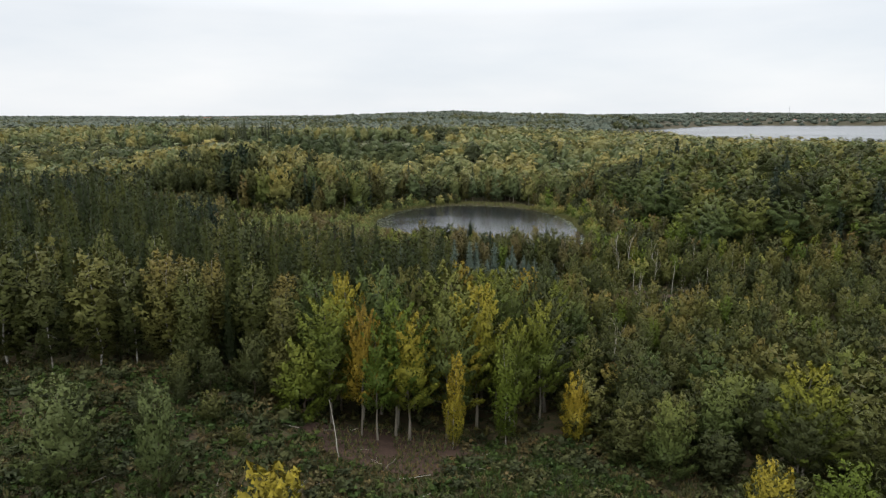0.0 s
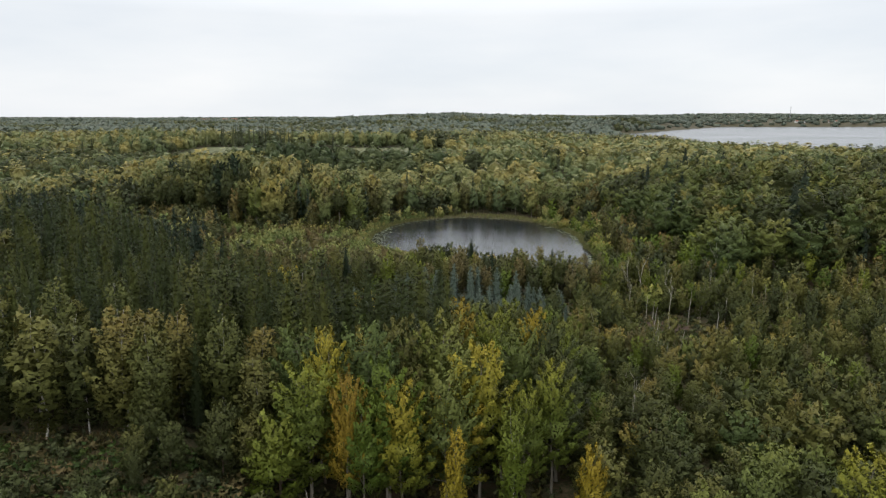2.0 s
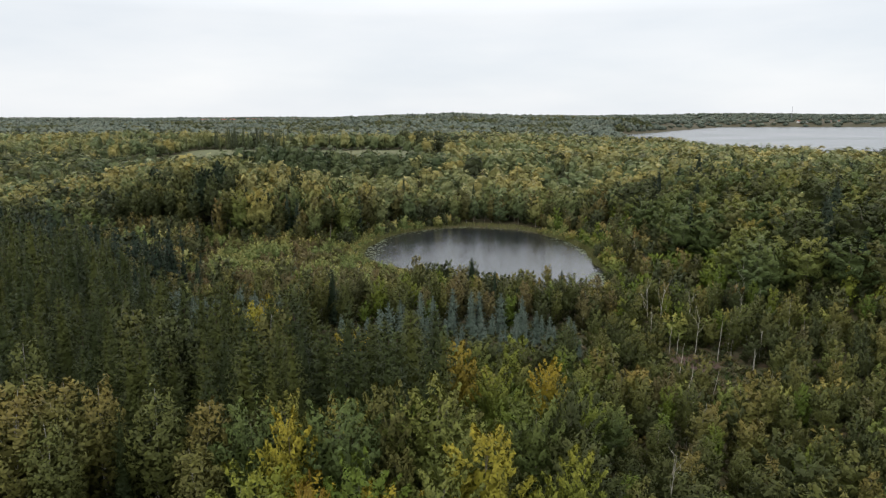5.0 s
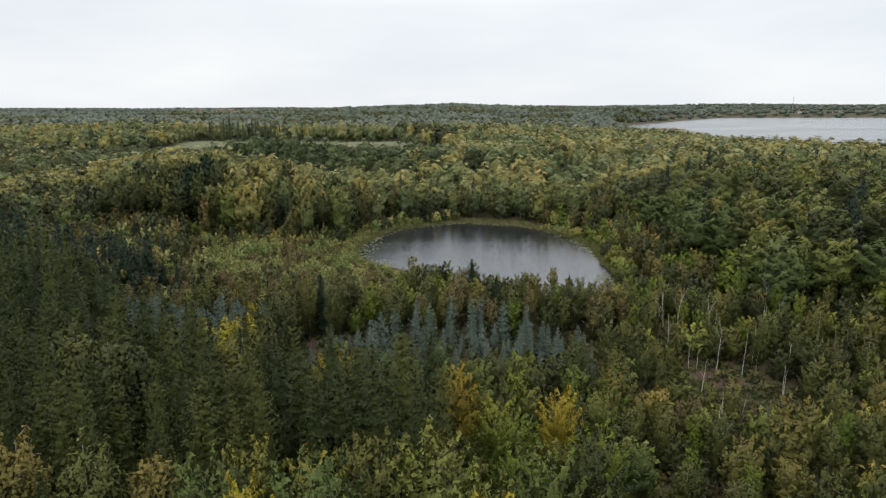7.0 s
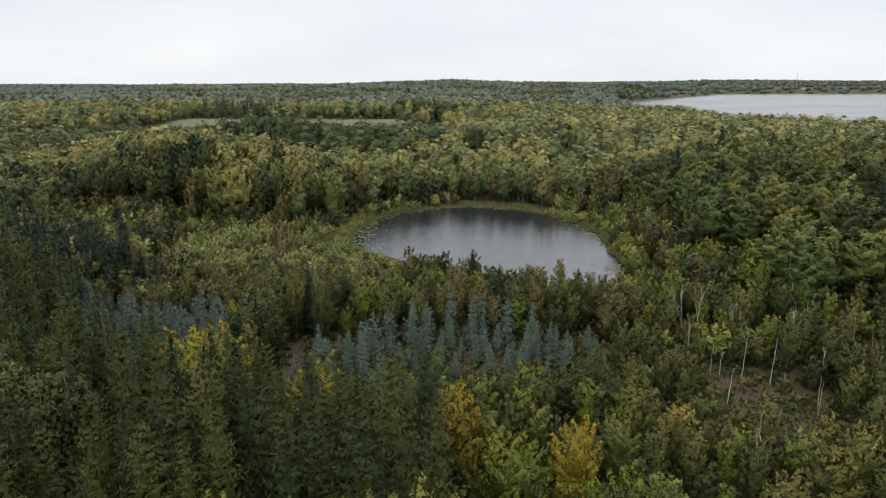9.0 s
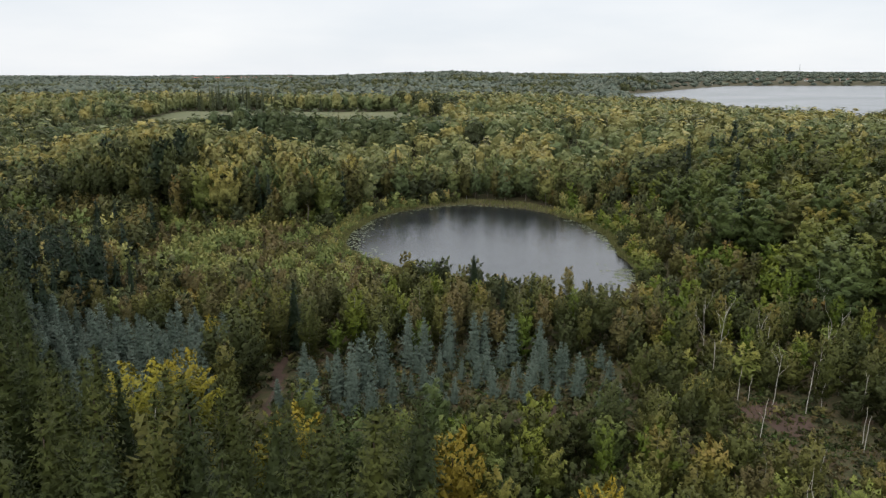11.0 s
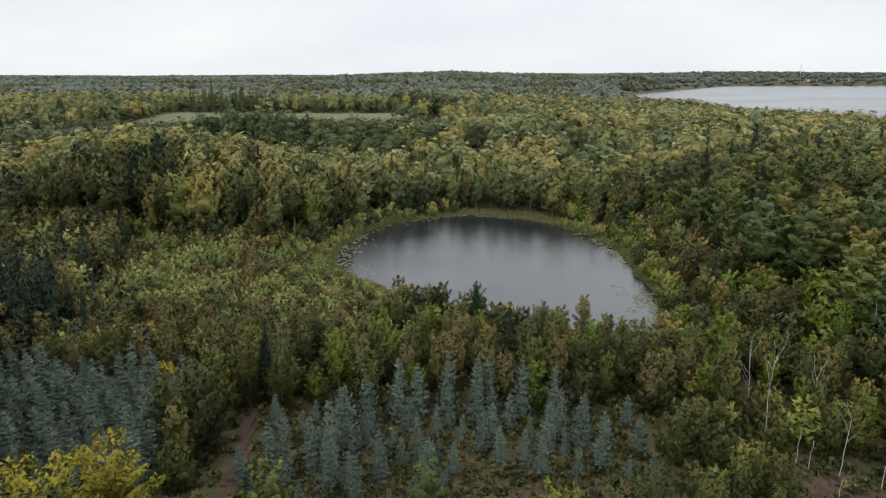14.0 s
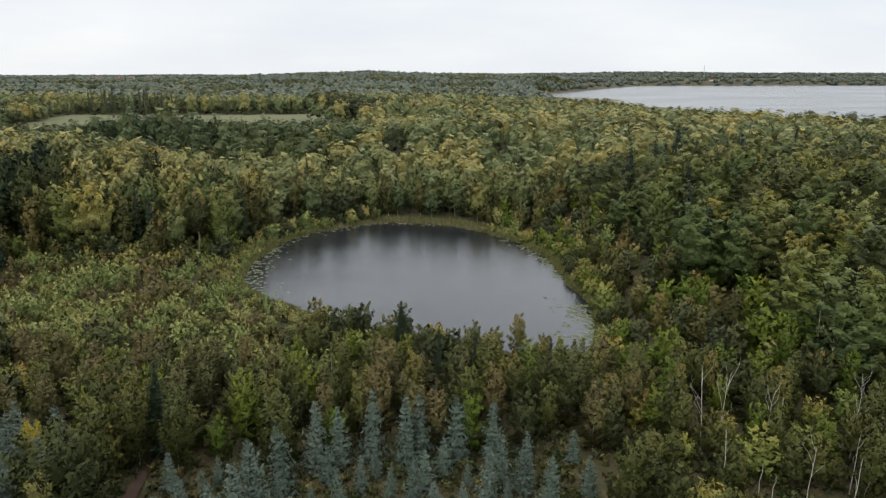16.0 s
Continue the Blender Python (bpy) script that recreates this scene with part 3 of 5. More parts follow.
def make_beech(rng, d):
    H = 20.0
    near = d > 0.6
    crown, cen = lobed_crown(rng, H, 7.0 if near else 4.0, 4.8, 46 if near else int(44 * (0.45 + 0.55 * d)), 1.3 if near else 1.5, int(4800 * d), 0.31 * d ** -0.5, dome, 0.45, blunt=0.2 if near else 0.45, round_up=0.75 if near else 1.0, lie=0.0 if near else 0.4)
    return trunk_of(rng, H, 0.22, 0.85, 0.012, 6 if near else 4, cen, int(9 * d) + 1), crown, bark_beech


def make_oak(rng, d):
    H = 11.0
    crown, cen = lobed_crown(rng, H, 1.2, 3.3, int(40 * (0.45 + 0.55 * d)), 1.1, int(3600 * d), 0.25 * d ** -0.5, dome, 0.45, 0.7, blunt=0.4, round_up=0.95)
    return trunk_of(rng, H, 0.15, 0.8, 0.015, 5 if d > 0.6 else 4, cen, int(7 * d) + 1), crown, bark_dark


def make_birch(rng, d):
    H = 14.0
    crown, cen = lobed_crown(rng, H, 2.2, 2.0, int(44 * (0.45 + 0.55 * d)), 0.85, int(3900 * d), 0.23 * d ** -0.48, slim, 1.0, 0.9, droop=0.45, slim_leaf=0.4, mass=0.4)
    return trunk_of(rng, H, 0.07, 0.95, 0.012, 5 if d > 0.6 else 4, cen, int(8 * d) + 1), crown, bark_birch


def make_spruce(rng, d):
    H = 17.0
    far = d < 0.6
    crown = conifer_crown(rng, H, 1.2, 2.7, 28 if not far else (20 if d > 0.2 else 12), 9 if not far else (7 if d > 0.2 else 6), 7 if not far else (4 if d > 0.2 else 3), -0.1, 0.64, 0.21 if not far else (0.33 if d > 0.2 else 0.58), 0.5, 0.75, 0.24)
    return trunk_of(rng, H, 0.17, 0.97, 0.003, 5 if not far else 4), crown, bark_dark


def make_blue_spruce(rng, d):
    H = 9.0
    crown = conifer_crown(rng, H, 0.3, 1.95, 14, 9, 6, 0.05, 0.72, 0.36, 0.5, 0.5, 0.34)
    return trunk_of(rng, H, 0.09, 0.97, 0.003, 5), crown, bark_dark


def make_pine(rng, d):
    H = 16.0
    crown, cen = lobed_crown(rng, H, 8.0, 2.6, 30, 1.0, int(1700 * d), 0.38 * d ** -0.42, dome, 0.3)
    return trunk_of(rng, H, 0.18, 0.9, 0.008, 5, cen, 5), crown, bark_beech


def make_willow(rng, d):
    H = 6.0
    crown, cen = lobed_crown(rng, H, 0.3, 2.7, 34, 0.85, int(1800 * d), 0.31 * d ** -0.42, bush, 0.9, 0.75)
    stems = []
    for i in range(4):
        t = cen[int(rng.integers(len(cen)))]
        stems.append(tube([(0.15 * rng.normal(), 0.15 * rng.normal(), 0), t * np.array((0.4, 0.4, 0.5)), t], [0.07, 0.05, 0.02], 4))
    return joined(stems), crown, bark_dark


KINDS = {"beech_tree": (make_beech, 20.0), "alder_tree": (make_oak, 11.0), "birch_tree": (make_birch, 14.0),
         "spruce_tree": (make_spruce, 17.0), "blue_spruce": (make_blue_spruce, 9.0), "pine_tree": (make_pine, 16.0),
         "willow_bush": (make_willow, 6.0)}
WORDS = {
    ("beech_tree", "gold"): "tall beech tree with golden yellow autumn leaves",
    ("beech_tree", "amber"): "beech tree turned orange and amber in autumn",
    ("beech_tree", "hill"): "rounded golden olive beech on the hilltop",
    ("beech_tree", "beech"): "rounded beech tree with olive green autumn leaves",
    ("beech_tree", "fresh"): "leafy beech tree with bright yellowish green leaves",
    ("beech_tree", "green"): "dark green broad-crowned beech in dense woodland",
    ("birch_tree", "olive"): "slender birch with drooping olive brown leaves",
    ("birch_tree", "russet"): "slender birch with russet brown autumn leaves",
    ("alder_tree", "beech"): "young broadleaved tree with olive yellow leaves",
    ("birch_tree", "green"): "slender birch with pale bark and green leaves",
    ("birch_tree", "gold"): "slim birch with yellow leaves in its top",
    ("birch_tree", "fresh"): "slim young birch with light green leaves",
    ("alder_tree", "green"): "dark green alder in a wet thicket",
    ("alder_tree", "olive"): "olive green alder with fading leaves in a thicket",
    ("alder_tree", "fresh"): "light green young alder among other trees",
    ("alder_tree", "gold"): "small broadleaved tree with yellow autumn leaves",
    ("alder_tree", "willow"): "grey-green willow tree with silvery leaves",
    ("alder_tree", "silver"): "grey-green willow tree with silvery wind-blown leaves",
    ("alder_tree", "amber"): "small broadleaved tree with orange brown leaves",
    ("spruce_tree", "spruce"): "green spruce standing in a dense plantation",
    ("spruce_tree", "dark"): "very dark green spruce among paler trees",
    ("blue_spruce", "blue"): "blue-grey young spruce in an open plantation",
    ("pine_tree", "dark"): "dark pine with a bare trunk on the hillside",
    ("pine_tree", "green"): "green pine with a bare trunk on the hillside",
    ("willow_bush", "willow"): "grey-green willow bush with many stems",
    ("willow_bush", "gold"): "bushy young tree with bright yellow autumn leaves",
    ("willow_bush", "olive"): "brownish olive willow bush in the marsh",
    ("willow_bush", "green"): "dark green willow bush",
}
meshes_of, first_of = {}, {}
VARIANTS = {"near": 5, "mid": 4}
pick_rng = np.random.default_rng(11)


def plant(kind, palette, x, y, height, detail="mid", wide=1.0, group="", sink=0.15):
    """Stands one tree of the kind on the ground, that high."""
    maker, H0 = KINDS[kind]
    k = int(pick_rng.integers(VARIANTS[detail]))
    s = height / H0
    z = ground_height(x, y) - sink
    m = pose(x, y, z, 1.5 * pick_rng.normal(), 1.5 * pick_rng.normal(), float(pick_rng.uniform(0, 360))) @ Matrix.Diagonal((s * wide, s * wide, s, 1))
    key = (kind, palette, detail, k)
    if key in first_of:
        ob = first_of[key]
        return copy_thing(ob, m @ Matrix.Diagonal((1 / ob.scale[0], 1 / ob.scale[1], 1 / ob.scale[2], 1)))
    geo = meshes_of.get((kind, detail, k))
    if geo is None:
        geo = maker(np.random.default_rng(100 + 17 * k + sum(map(ord, kind))), DETAIL[detail])
        meshes_of[(kind, detail, k)] = geo
    ob = new(kind)
    ob.empty_display_size = 0.5
    tagged(ob, WORDS[(kind, palette)], "tree" if "bush" not in kind else "bush", group or "trees of the wood")
    part("trunk", geo[0], geo[2], ob)
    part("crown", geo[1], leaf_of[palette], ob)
    ob.matrix_basis = m
    first_of[key] = ob
    return ob


# ---- where the trees stand ----
def in_sight(x, y, slack=0.0):
    return -(0.64 * y + 10 + slack) < x < max(0.64 * y + 10, 0.81 * (y - 94) + 10) + slack


HEROES = []
stand_rng = np.random.default_rng(5)


def scatter(x0, x1, y0, y1, gap, where):
    """Places on a loosened grid."""
    out = []
    row = 0
    y = y0
    while y < y1:
        x = x0 + (gap / 2 if row % 2 else 0)
        while x < x1:
            px = x + stand_rng.uniform(-0.38, 0.38) * gap
            py = y + stand_rng.uniform(-0.38, 0.38) * gap
            if where(px, py):
                out.append((px, py))
            x += gap
        y += gap * 0.87
        row += 1
    return out


def spruce_edge(y):
    return -34 - (y - 128) * 0.75


def near_hero(x, y, reach):
    return any(math.hypot(x - h[0], y - h[1]) < reach for h in HEROES)


def hero(kind, palette, x, y, top, wide=1.0, detail="near", group=""):
    plant(kind, palette, x, y, top - ground_height(x, y), detail, wide, group)
    HEROES.append((x, y))


# the golden edge of the wood and single trees
hero("beech_tree", "amber", -10.0, 80.5, 20.8, 0.55)
hero("beech_tree", "gold", -13.9, 82.0, 21.2, 1.1)
hero("beech_tree", "gold", -13.8, 89.5, 22.4, 0.7)
hero("beech_tree", "fresh", -8.0, 80.0, 18.0, 0.8)
hero("beech_tree", "gold", -4.2, 82.0, 18.8, 1.0)
hero("beech_tree", "fresh", -6.0, 83.0, 21.0, 0.95)
hero("alder_tree", "fresh", -16.8, 80.5, 16.5, 1.15)
hero("beech_tree", "beech", 0.5, 84.0, 20.0, 0.95)
hero("beech_tree", "gold", 4.5, 88.0, 21.0, 1.0)
hero("beech_tree", "gold", 13.2, 90.0, 18.2, 0.9)
hero("beech_tree", "gold", 9.5, 87.5, 16.5, 0.7)
hero("birch_tree", "fresh", 8.0, 83.0, 16.0, 0.9)
hero("birch_tree", "gold", 1.2, 80.0, 14.9, 0.75)
hero("alder_tree", "green", -20.5, 83.0, 14.5, 1.3)
hero("beech_tree", "green", -23.5, 84.0, 15.5, 1.10)
hero("alder_tree", "gold", 17.0, 84.5, 10.2, 0.7)
hero("alder_tree", "green", 23.3, 82.0, 9.8)
hero("alder_tree", "beech", 26.0, 74.0, 11.5, 0.95)
hero("beech_tree", "gold", 40.0, 72.0, 16.2, 1.2)
hero("alder_tree", "gold", 29.6, 58.5, 12.0, 0.9)
hero("beech_tree", "green", 38.5, 70.0, 13.0, 1.10)
hero("beech_tree", "green", 45.5, 66.0, 15.0, 1.10)
hero("alder_tree", "fresh", 38.0, 60.0, 11.0, 1.2)
hero("birch_tree", "olive", -46.8, 94.0, 27.0, 1.2)
hero("birch_tree", "olive", -40.5, 97.5, 26.0, 1.3)
hero("birch_tree", "olive", -26.0, 92.5, 23.8, 1.3)
hero("birch_tree", "olive", -31.5, 93.5, 23.5, 1.3)
hero("alder_tree", "silver", -35.5, 61.0, 18.8, 1.15)
hero("alder_tree", "silver", -26.5, 60.2, 18.6, 0.75)
hero("alder_tree", "green", -31.5, 70.0, 15.0, 0.9)
hero("willow_bush", "green", -22.0, 70.0, 9.5, 1.2)
hero("willow_bush", "green", -26.0, 74.0, 12.0, 1.2)
hero("willow_bush", "green", -40.0, 72.0, 13.5, 1.3)
hero("willow_bush", "gold", -14.7, 53.3, 13.9, 1.1)
hero("alder_tree", "green", -30.0, 76.0, 14.0, 0.6)
# middle ground
hero("beech_tree", "gold", -31.0, 137.0, 18.9, 1.3)
hero("beech_tree", "gold", -28.0, 144.0, 17.2, 1.2)
hero("beech_tree", "gold", -13.7, 132.0, 16.3, 1.25)
hero("beech_tree", "beech", -7.0, 131.0, 16.4, 1.25)
hero("alder_tree", "amber", 2.5, 129.5, 15.2, 1.0)
hero("beech_tree", "gold", 7.2, 114.0, 17.0, 0.9)
hero("beech_tree", "fresh", 8.6, 106.0, 15.5, 1.1)
hero("beech_tree", "fresh", 17.8, 111.5, 15.6, 1.0)
hero("beech_tree", "fresh", -1.0, 100.0, 18.6, 0.8)
hero("beech_tree", "gold", 14.3, 118.0, 16.2, 0.9)
hero("beech_tree", "beech", 22.0, 127.0, 12.0, 0.9)
hero("alder_tree", "fresh", 11.5, 139.5, 10.4, 1.1)
hero("alder_tree", "green", -30.0, 168.0, 14.0, 1.2, group="trees by the track")
hero("beech_tree", "green", -33.5, 169.5, 11.0, 0.7, group="trees by the track")
hero("alder_tree", "gold", -36.2, 178.0, 9.8, 0.7)
hero("birch_tree", "green", -26.0, 181.0, 14.5, 1.2)
hero("spruce_tree", "dark", -24.1, 183.5, 13.6, 1.6)
hero("birch_tree", "olive", -21.0, 179.5, 13.0, 1.2)
hero("spruce_tree", "dark", 8.6, 214.5, 10.2, 1.6)
hero("spruce_tree", "dark", 13.9, 204.0, 9.2, 0.8)
hero("spruce_tree", "dark", 19.6, 204.0, 8.0, 0.8)
hero("alder_tree", "green", 30.0, 186.5, 12.4, 1.1)
hero("spruce_tree", "dark", 28.5, 191.0, 11.8, 0.9)
hero("beech_tree", "green", 27.0, 188.0, 10.5, 1.0)
hero("beech_tree", "green", 23.0, 187.0, 10.0, 1.0)
hero("birch_tree", "green", 22.1, 145.3, 13.6, 1.1)
hero("birch_tree", "olive", 28.3, 147.0, 11.8, 1.2)
hero("spruce_tree", "dark", -62.0, 205.0, 12.0, 1.0)

# blue spruces of the open plantation: x, y, height of the tip
BLUE_TIPS = [(-4.2, 178.3, 10.1), (-7.9, 174.3, 9.6), (-1.1, 178, 9.2), (-9.9, 168.5, 10.4), (-12, 165.5, 10.0), (-14, 164.5, 8.5),
             (-18.4, 162.1, 8.7), (-16.9, 162.0, 8.1), (-5.5, 162.8, 7.3), (-1.1, 168.1, 7.0), (-11.5, 161, 8.4), (-7.8, 157.4, 7.2),
             (2.7, 179.5, 10.6), (7, 178.3, 10.3), (8.8, 179, 9.8), (13.2, 177.8, 10.0), (17.8, 177.6, 9.2), (18, 172.6, 7.4),
             (20, 169.6, 8.3), (15.7, 169.3, 7.8), (22, 165.9, 8.1), (7, 169, 6.5), (12.5, 166.1, 5.7), (17.6, 167.5, 5.0)]
for x, y, z in BLUE_TIPS:
    plant("blue_spruce", "blue", x, y, z - ground_height(x, y), "near", 1.0, "blue spruces of the plantation")
    HEROES.append((x, y))
for x, y in scatter(-21, 29, 154, 181, 4.0, lambda a, b: b > 156 + 0.25 * max(0, a - 3) and b < 180):
    if not near_hero(x, y, 2.6) and not (4 < x < 26 and y < 163):
        plant("blue_spruce", "blue", x, y, stand_rng.uniform(3.0, 6.0), "near", stand_rng.uniform(1.05, 1.35), "blue spruces of the plantation")
        HEROES.append((x, y))
for x, y in scatter(-84, -33, 146, 190, 2.9, lambda a, b: a > spruce_edge(b) + 4 and a < -31.5 - 0.10 * (b - 160) and 153 < b < 187):
    if not near_hero(x, y, 1.9):
        plant("blue_spruce", "blue", x, y, stand_rng.uniform(5.8, 8.8), "near", stand_rng.uniform(1.0, 1.25), "blue spruces of the dense plantation")
        HEROES.append((x, y))


WAITING = []


def stand(area, gap, mix, keep=2.6, top=None):
    """Fills an area with a mixture of (share, kind, palette, low, high, width); top gives the canopy's height instead."""
    x0, x1, y0, y1, where = area
    gap *= 1.2 if mix[0][1] not in ("spruce_tree", "pine_tree") else 1.0
    share = np.cumsum([q[0] for q in mix])
    for x, y in scatter(x0, x1, y0, y1, gap, lambda a, b: in_sight(a, b) and where(a, b)):
        r = stand_rng.random() * share[-1]
        q = mix[int(np.searchsorted(share, r))]
        h = stand_rng.uniform(q[3], q[4])
        if top:
            h = max(4.0, top(x, y) - ground_height(x, y) + stand_rng.uniform(-2.2, 1.2))
        w = q[5] * stand_rng.uniform(0.9, 1.25)
        if not top:
            k = stand_rng.uniform(0.82, 1.16)
            h, w = h * k, w / k ** 0.5
        if q[1] not in ("spruce_tree", "pine_tree"):
            w *= 1.08
        if near_hero(x, y, keep) or (q[1] != "willow_bush" and ((x - 42) / 6) ** 2 + ((y - 203) / 8) ** 2 < 1):
            continue
        WAITING.append((q[1], q[2], x, y, h, w))


def spruce_top(x, y):
    return 23.3 + 2.6 * sig((-x - 30) / 5) - 5.0 * sig((y - 124) / 3) * sig((x + 24) / 4)


def in_glade(x, y):
    return ((x - 49) / 9) ** 2 + ((y - 154) / 13) ** 2 < 1 or (5 < x < 27 and 148 < y < 163)


stand((-17, 18, 78, 105, lambda x, y: y > 80 + 0.28 * abs(x + 6) and y < 91), 4.6,
      [(3, "beech_tree", "gold", 15, 18, 1.0), (3, "beech_tree", "fresh", 15, 18, 1.0), (1, "beech_tree", "beech", 15, 18, 0.95)])
stand((-22, 18, 78, 105, lambda x, y: y > 80 + 0.28 * abs(x + 6) and y >= 91), 4.6,
      [(3, "beech_tree", "beech", 17, 19.5, 0.85), (4, "beech_tree", "green", 16, 19.5, 0.9)])
stand((-90, -20, 80, 99, lambda x, y: y > 84 + 0.05 * (x + 30) and x < -20), 4.4,
      [(6, "birch_tree", "olive", 13, 15.5, 1.3), (2, "birch_tree", "green", 12, 15, 1.3), (1, "alder_tree", "green", 9, 13, 1.0), (2, "spruce_tree", "spruce", 13, 16, 1.0)])
stand((-32, -14, 80, 87, lambda x, y: True), 3.8, [(4, "alder_tree", "green", 5, 8, 0.9), (1, "alder_tree", "fresh", 4, 7, 0.9)], 1.8)
stand((18, 95, 62, 106, lambda x, y: x > 18 + max(0, (82 - y)) * 0.6), 5.2,
      [(6, "alder_tree", "green", 7.5, 10.5, 1.25), (2, "alder_tree", "olive", 7, 10, 1.25), (1, "alder_tree", "beech", 7, 10, 1.1), (1, "willow_bush", "green", 4, 7, 1.2)])
stand((-100, 3, 98, 129, lambda x, y: x < 3 - (y - 104) * 0.1 and (y > 103 or x < -20)), 4.3,
      [(9, "spruce_tree", "spruce", 14.5, 18, 1.08), (0.3, "birch_tree", "green", 13, 16, 1.1)], 2.0, spruce_top)
stand((-165, -30, 128, 178, lambda x, y: x < spruce_edge(y) + 3), 4.2,
      [(9, "spruce_tree", "spruce", 15.5, 19, 1.0), (0.3, "birch_tree", "green", 12, 14, 1.2)], 2.2)
stand((-36, 12, 130, 150, lambda x, y: x > spruce_edge(y) + 3 and y < 151 - 0.3 * max(0, x + 12)), 4.4,
      [(3, "beech_tree", "beech", 8, 10.5, 1.0), (1, "beech_tree", "gold", 8, 10.5, 1.0), (3, "beech_tree", "green", 8, 10.5, 1.05), (1, "spruce_tree", "spruce", 9, 11, 0.95), (1, "alder_tree", "green", 7, 10, 1)], 2.8)
stand((2, 34, 100, 150, lambda x, y: x > 0 and x < 20 + (y - 100) * 0.2), 4.6,
      [(3, "beech_tree", "beech", 9.5, 12, 0.95), (1, "alder_tree", "fresh", 8, 11, 1), (5, "alder_tree", "green", 8, 11, 1.0), (1, "birch_tree", "fresh", 10, 13, 1.0)], 2.8)
stand((22, 150, 100, 198, lambda x, y: x > 20 + (y - 100) * 0.14 and y < 190 + 0.05 * x and not in_glade(x, y)), 4.0,
      [(4, "birch_tree", "olive", 7.5, 10.5, 1.2), (5, "alder_tree", "green", 6, 9, 0.9), (2, "alder_tree", "olive", 6, 9, 0.9), (3, "willow_bush", "willow", 4, 6, 1.1), (1, "birch_tree", "fresh", 8, 10, 1.1), (0.6, "birch_tree", "russet", 7, 9, 1.1)], 2.4)
stand((-12, 44, 200, 236, lambda x, y: off_shore(x, y) > 1.5 and y > 202 - 0.1 * x and -12 + (y - 204) * 0.2 < x < 39), 3.6,
      [(2, "birch_tree", "olive", 6, 8.5, 1.2), (2, "alder_tree", "green", 5, 7.5, 0.95), (1, "birch_tree", "fresh", 6, 8, 1.1), (1, "willow_bush", "willow", 4, 5.5, 1.1)], 2.0)
stand((-30, -19, 158, 188, lambda x, y: abs(x + 23.8 + 0.10 * (y - 168)) > 2.4), 3.4,
      [(2, "alder_tree", "green", 7, 11, 0.8), (1, "birch_tree", "olive", 8, 12, 1.1), (1, "alder_tree", "olive", 6, 9, 0.8)], 2.0)
stand((-36, 44, 181, 203, lambda x, y: off_shore(x, y) > 4 and y < 202 - 0.1 * x), 4.0,
      [(3, "birch_tree", "olive", 8.5, 11.5, 1.2), (4, "birch_tree", "russet", 8, 11, 1.2), (2, "alder_tree", "green", 7, 9, 0.95), (1, "birch_tree", "fresh", 8.5, 11.5, 1.1), (1, "alder_tree", "fresh", 7, 9, 0.9)], 2.6)
stand((-100, -30, 182, 214, lambda x, y: x < -30), 4.2,
      [(3, "birch_tree", "olive", 7, 10, 1.3), (5, "birch_tree", "russet", 7, 9.5, 1.2), (2, "alder_tree", "green", 7, 9.5, 1.0), (2, "willow_bush", "willow", 4, 6, 1.2)], 2.6)
stand((-190, -62, 176, 300, lambda x, y: x < -62 - (y - 176) * 0.22), 4.8,
      [(2, "spruce_tree", "dark", 10, 14, 1.1), (5, "alder_tree", "green", 7, 11, 1.1), (3, "birch_tree", "olive", 8, 12, 1.2), (2, "alder_tree", "willow", 7, 10, 1.0)])
# round the pond and up the eastern slope
stand((38, 110, 190, 335, lambda x, y: 1.5 < off_shore(x, y) < 7 and y < 300), 3.2,
      [(2, "willow_bush", "willow", 3, 5, 1.1), (2, "willow_bush", "green", 3, 5, 1.1), (1, "alder_tree", "fresh", 4, 6, 1.0)], 1.5)
stand((40, 110, 190, 335, lambda x, y: 6 < off_shore(x, y) and x < 79 + 0.05 * (y - 230)), 4.6,
      [(4, "alder_tree", "green", 6, 9.5, 1.0), (3, "alder_tree", "fresh", 6, 9, 1.0), (3, "birch_tree", "olive", 8, 11, 1.2), (2, "alder_tree", "willow", 5, 7.5, 1.0)])
stand((70, 260, 188, 335, lambda x, y: x >= 70 + 0.05 * (y - 230)), 6.5,
      [(6, "beech_tree", "beech", 13, 16.5, 1.4), (3, "beech_tree", "green", 12.5, 16.5, 1.4), (1.5, "spruce_tree", "dark", 13, 17, 1.3), (0.6, "beech_tree", "hill", 12, 15, 1.3)])
stand((-20, 75, 322, 352, lambda x, y: off_shore(x, y) > 7), 5.0,
      [(3, "alder_tree", "green", 9, 12, 1.0), (3, "birch_tree", "olive", 11, 14, 1.25), (4, "beech_tree", "beech", 12, 15, 1.0)])
# foot and face of the western hill
stand((-80, -24, 284, 312, lambda x, y: off_shore(x, y) > 9), 4.4,
      [(2, "pine_tree", "green", 16, 20, 1.1), (3, "birch_tree", "olive", 14, 18.5, 0.9), (2, "beech_tree", "beech", 16, 19, 0.9), (5, "beech_tree", "hill", 16, 19, 1.0), (1, "spruce_tree", "dark", 14, 18, 0.9)], 2.0)
stand((-118, -80, 288, 316, lambda x, y: True), 4.8, [(5, "pine_tree", "green", 16, 19, 1.0), (1, "pine_tree", "dark", 16, 19, 1.0)], 1.5)
stand((-118, -24, 279, 292, lambda x, y: off_shore(x, y) > 6), 4.0,
      [(3, "alder_tree", "green", 5, 9, 1.1), (2, "birch_tree", "olive", 6, 11, 1.2), (2, "willow_bush", "willow", 4, 6, 1.2), (1, "alder_tree", "beech", 6, 10, 1.0)], 1.5)
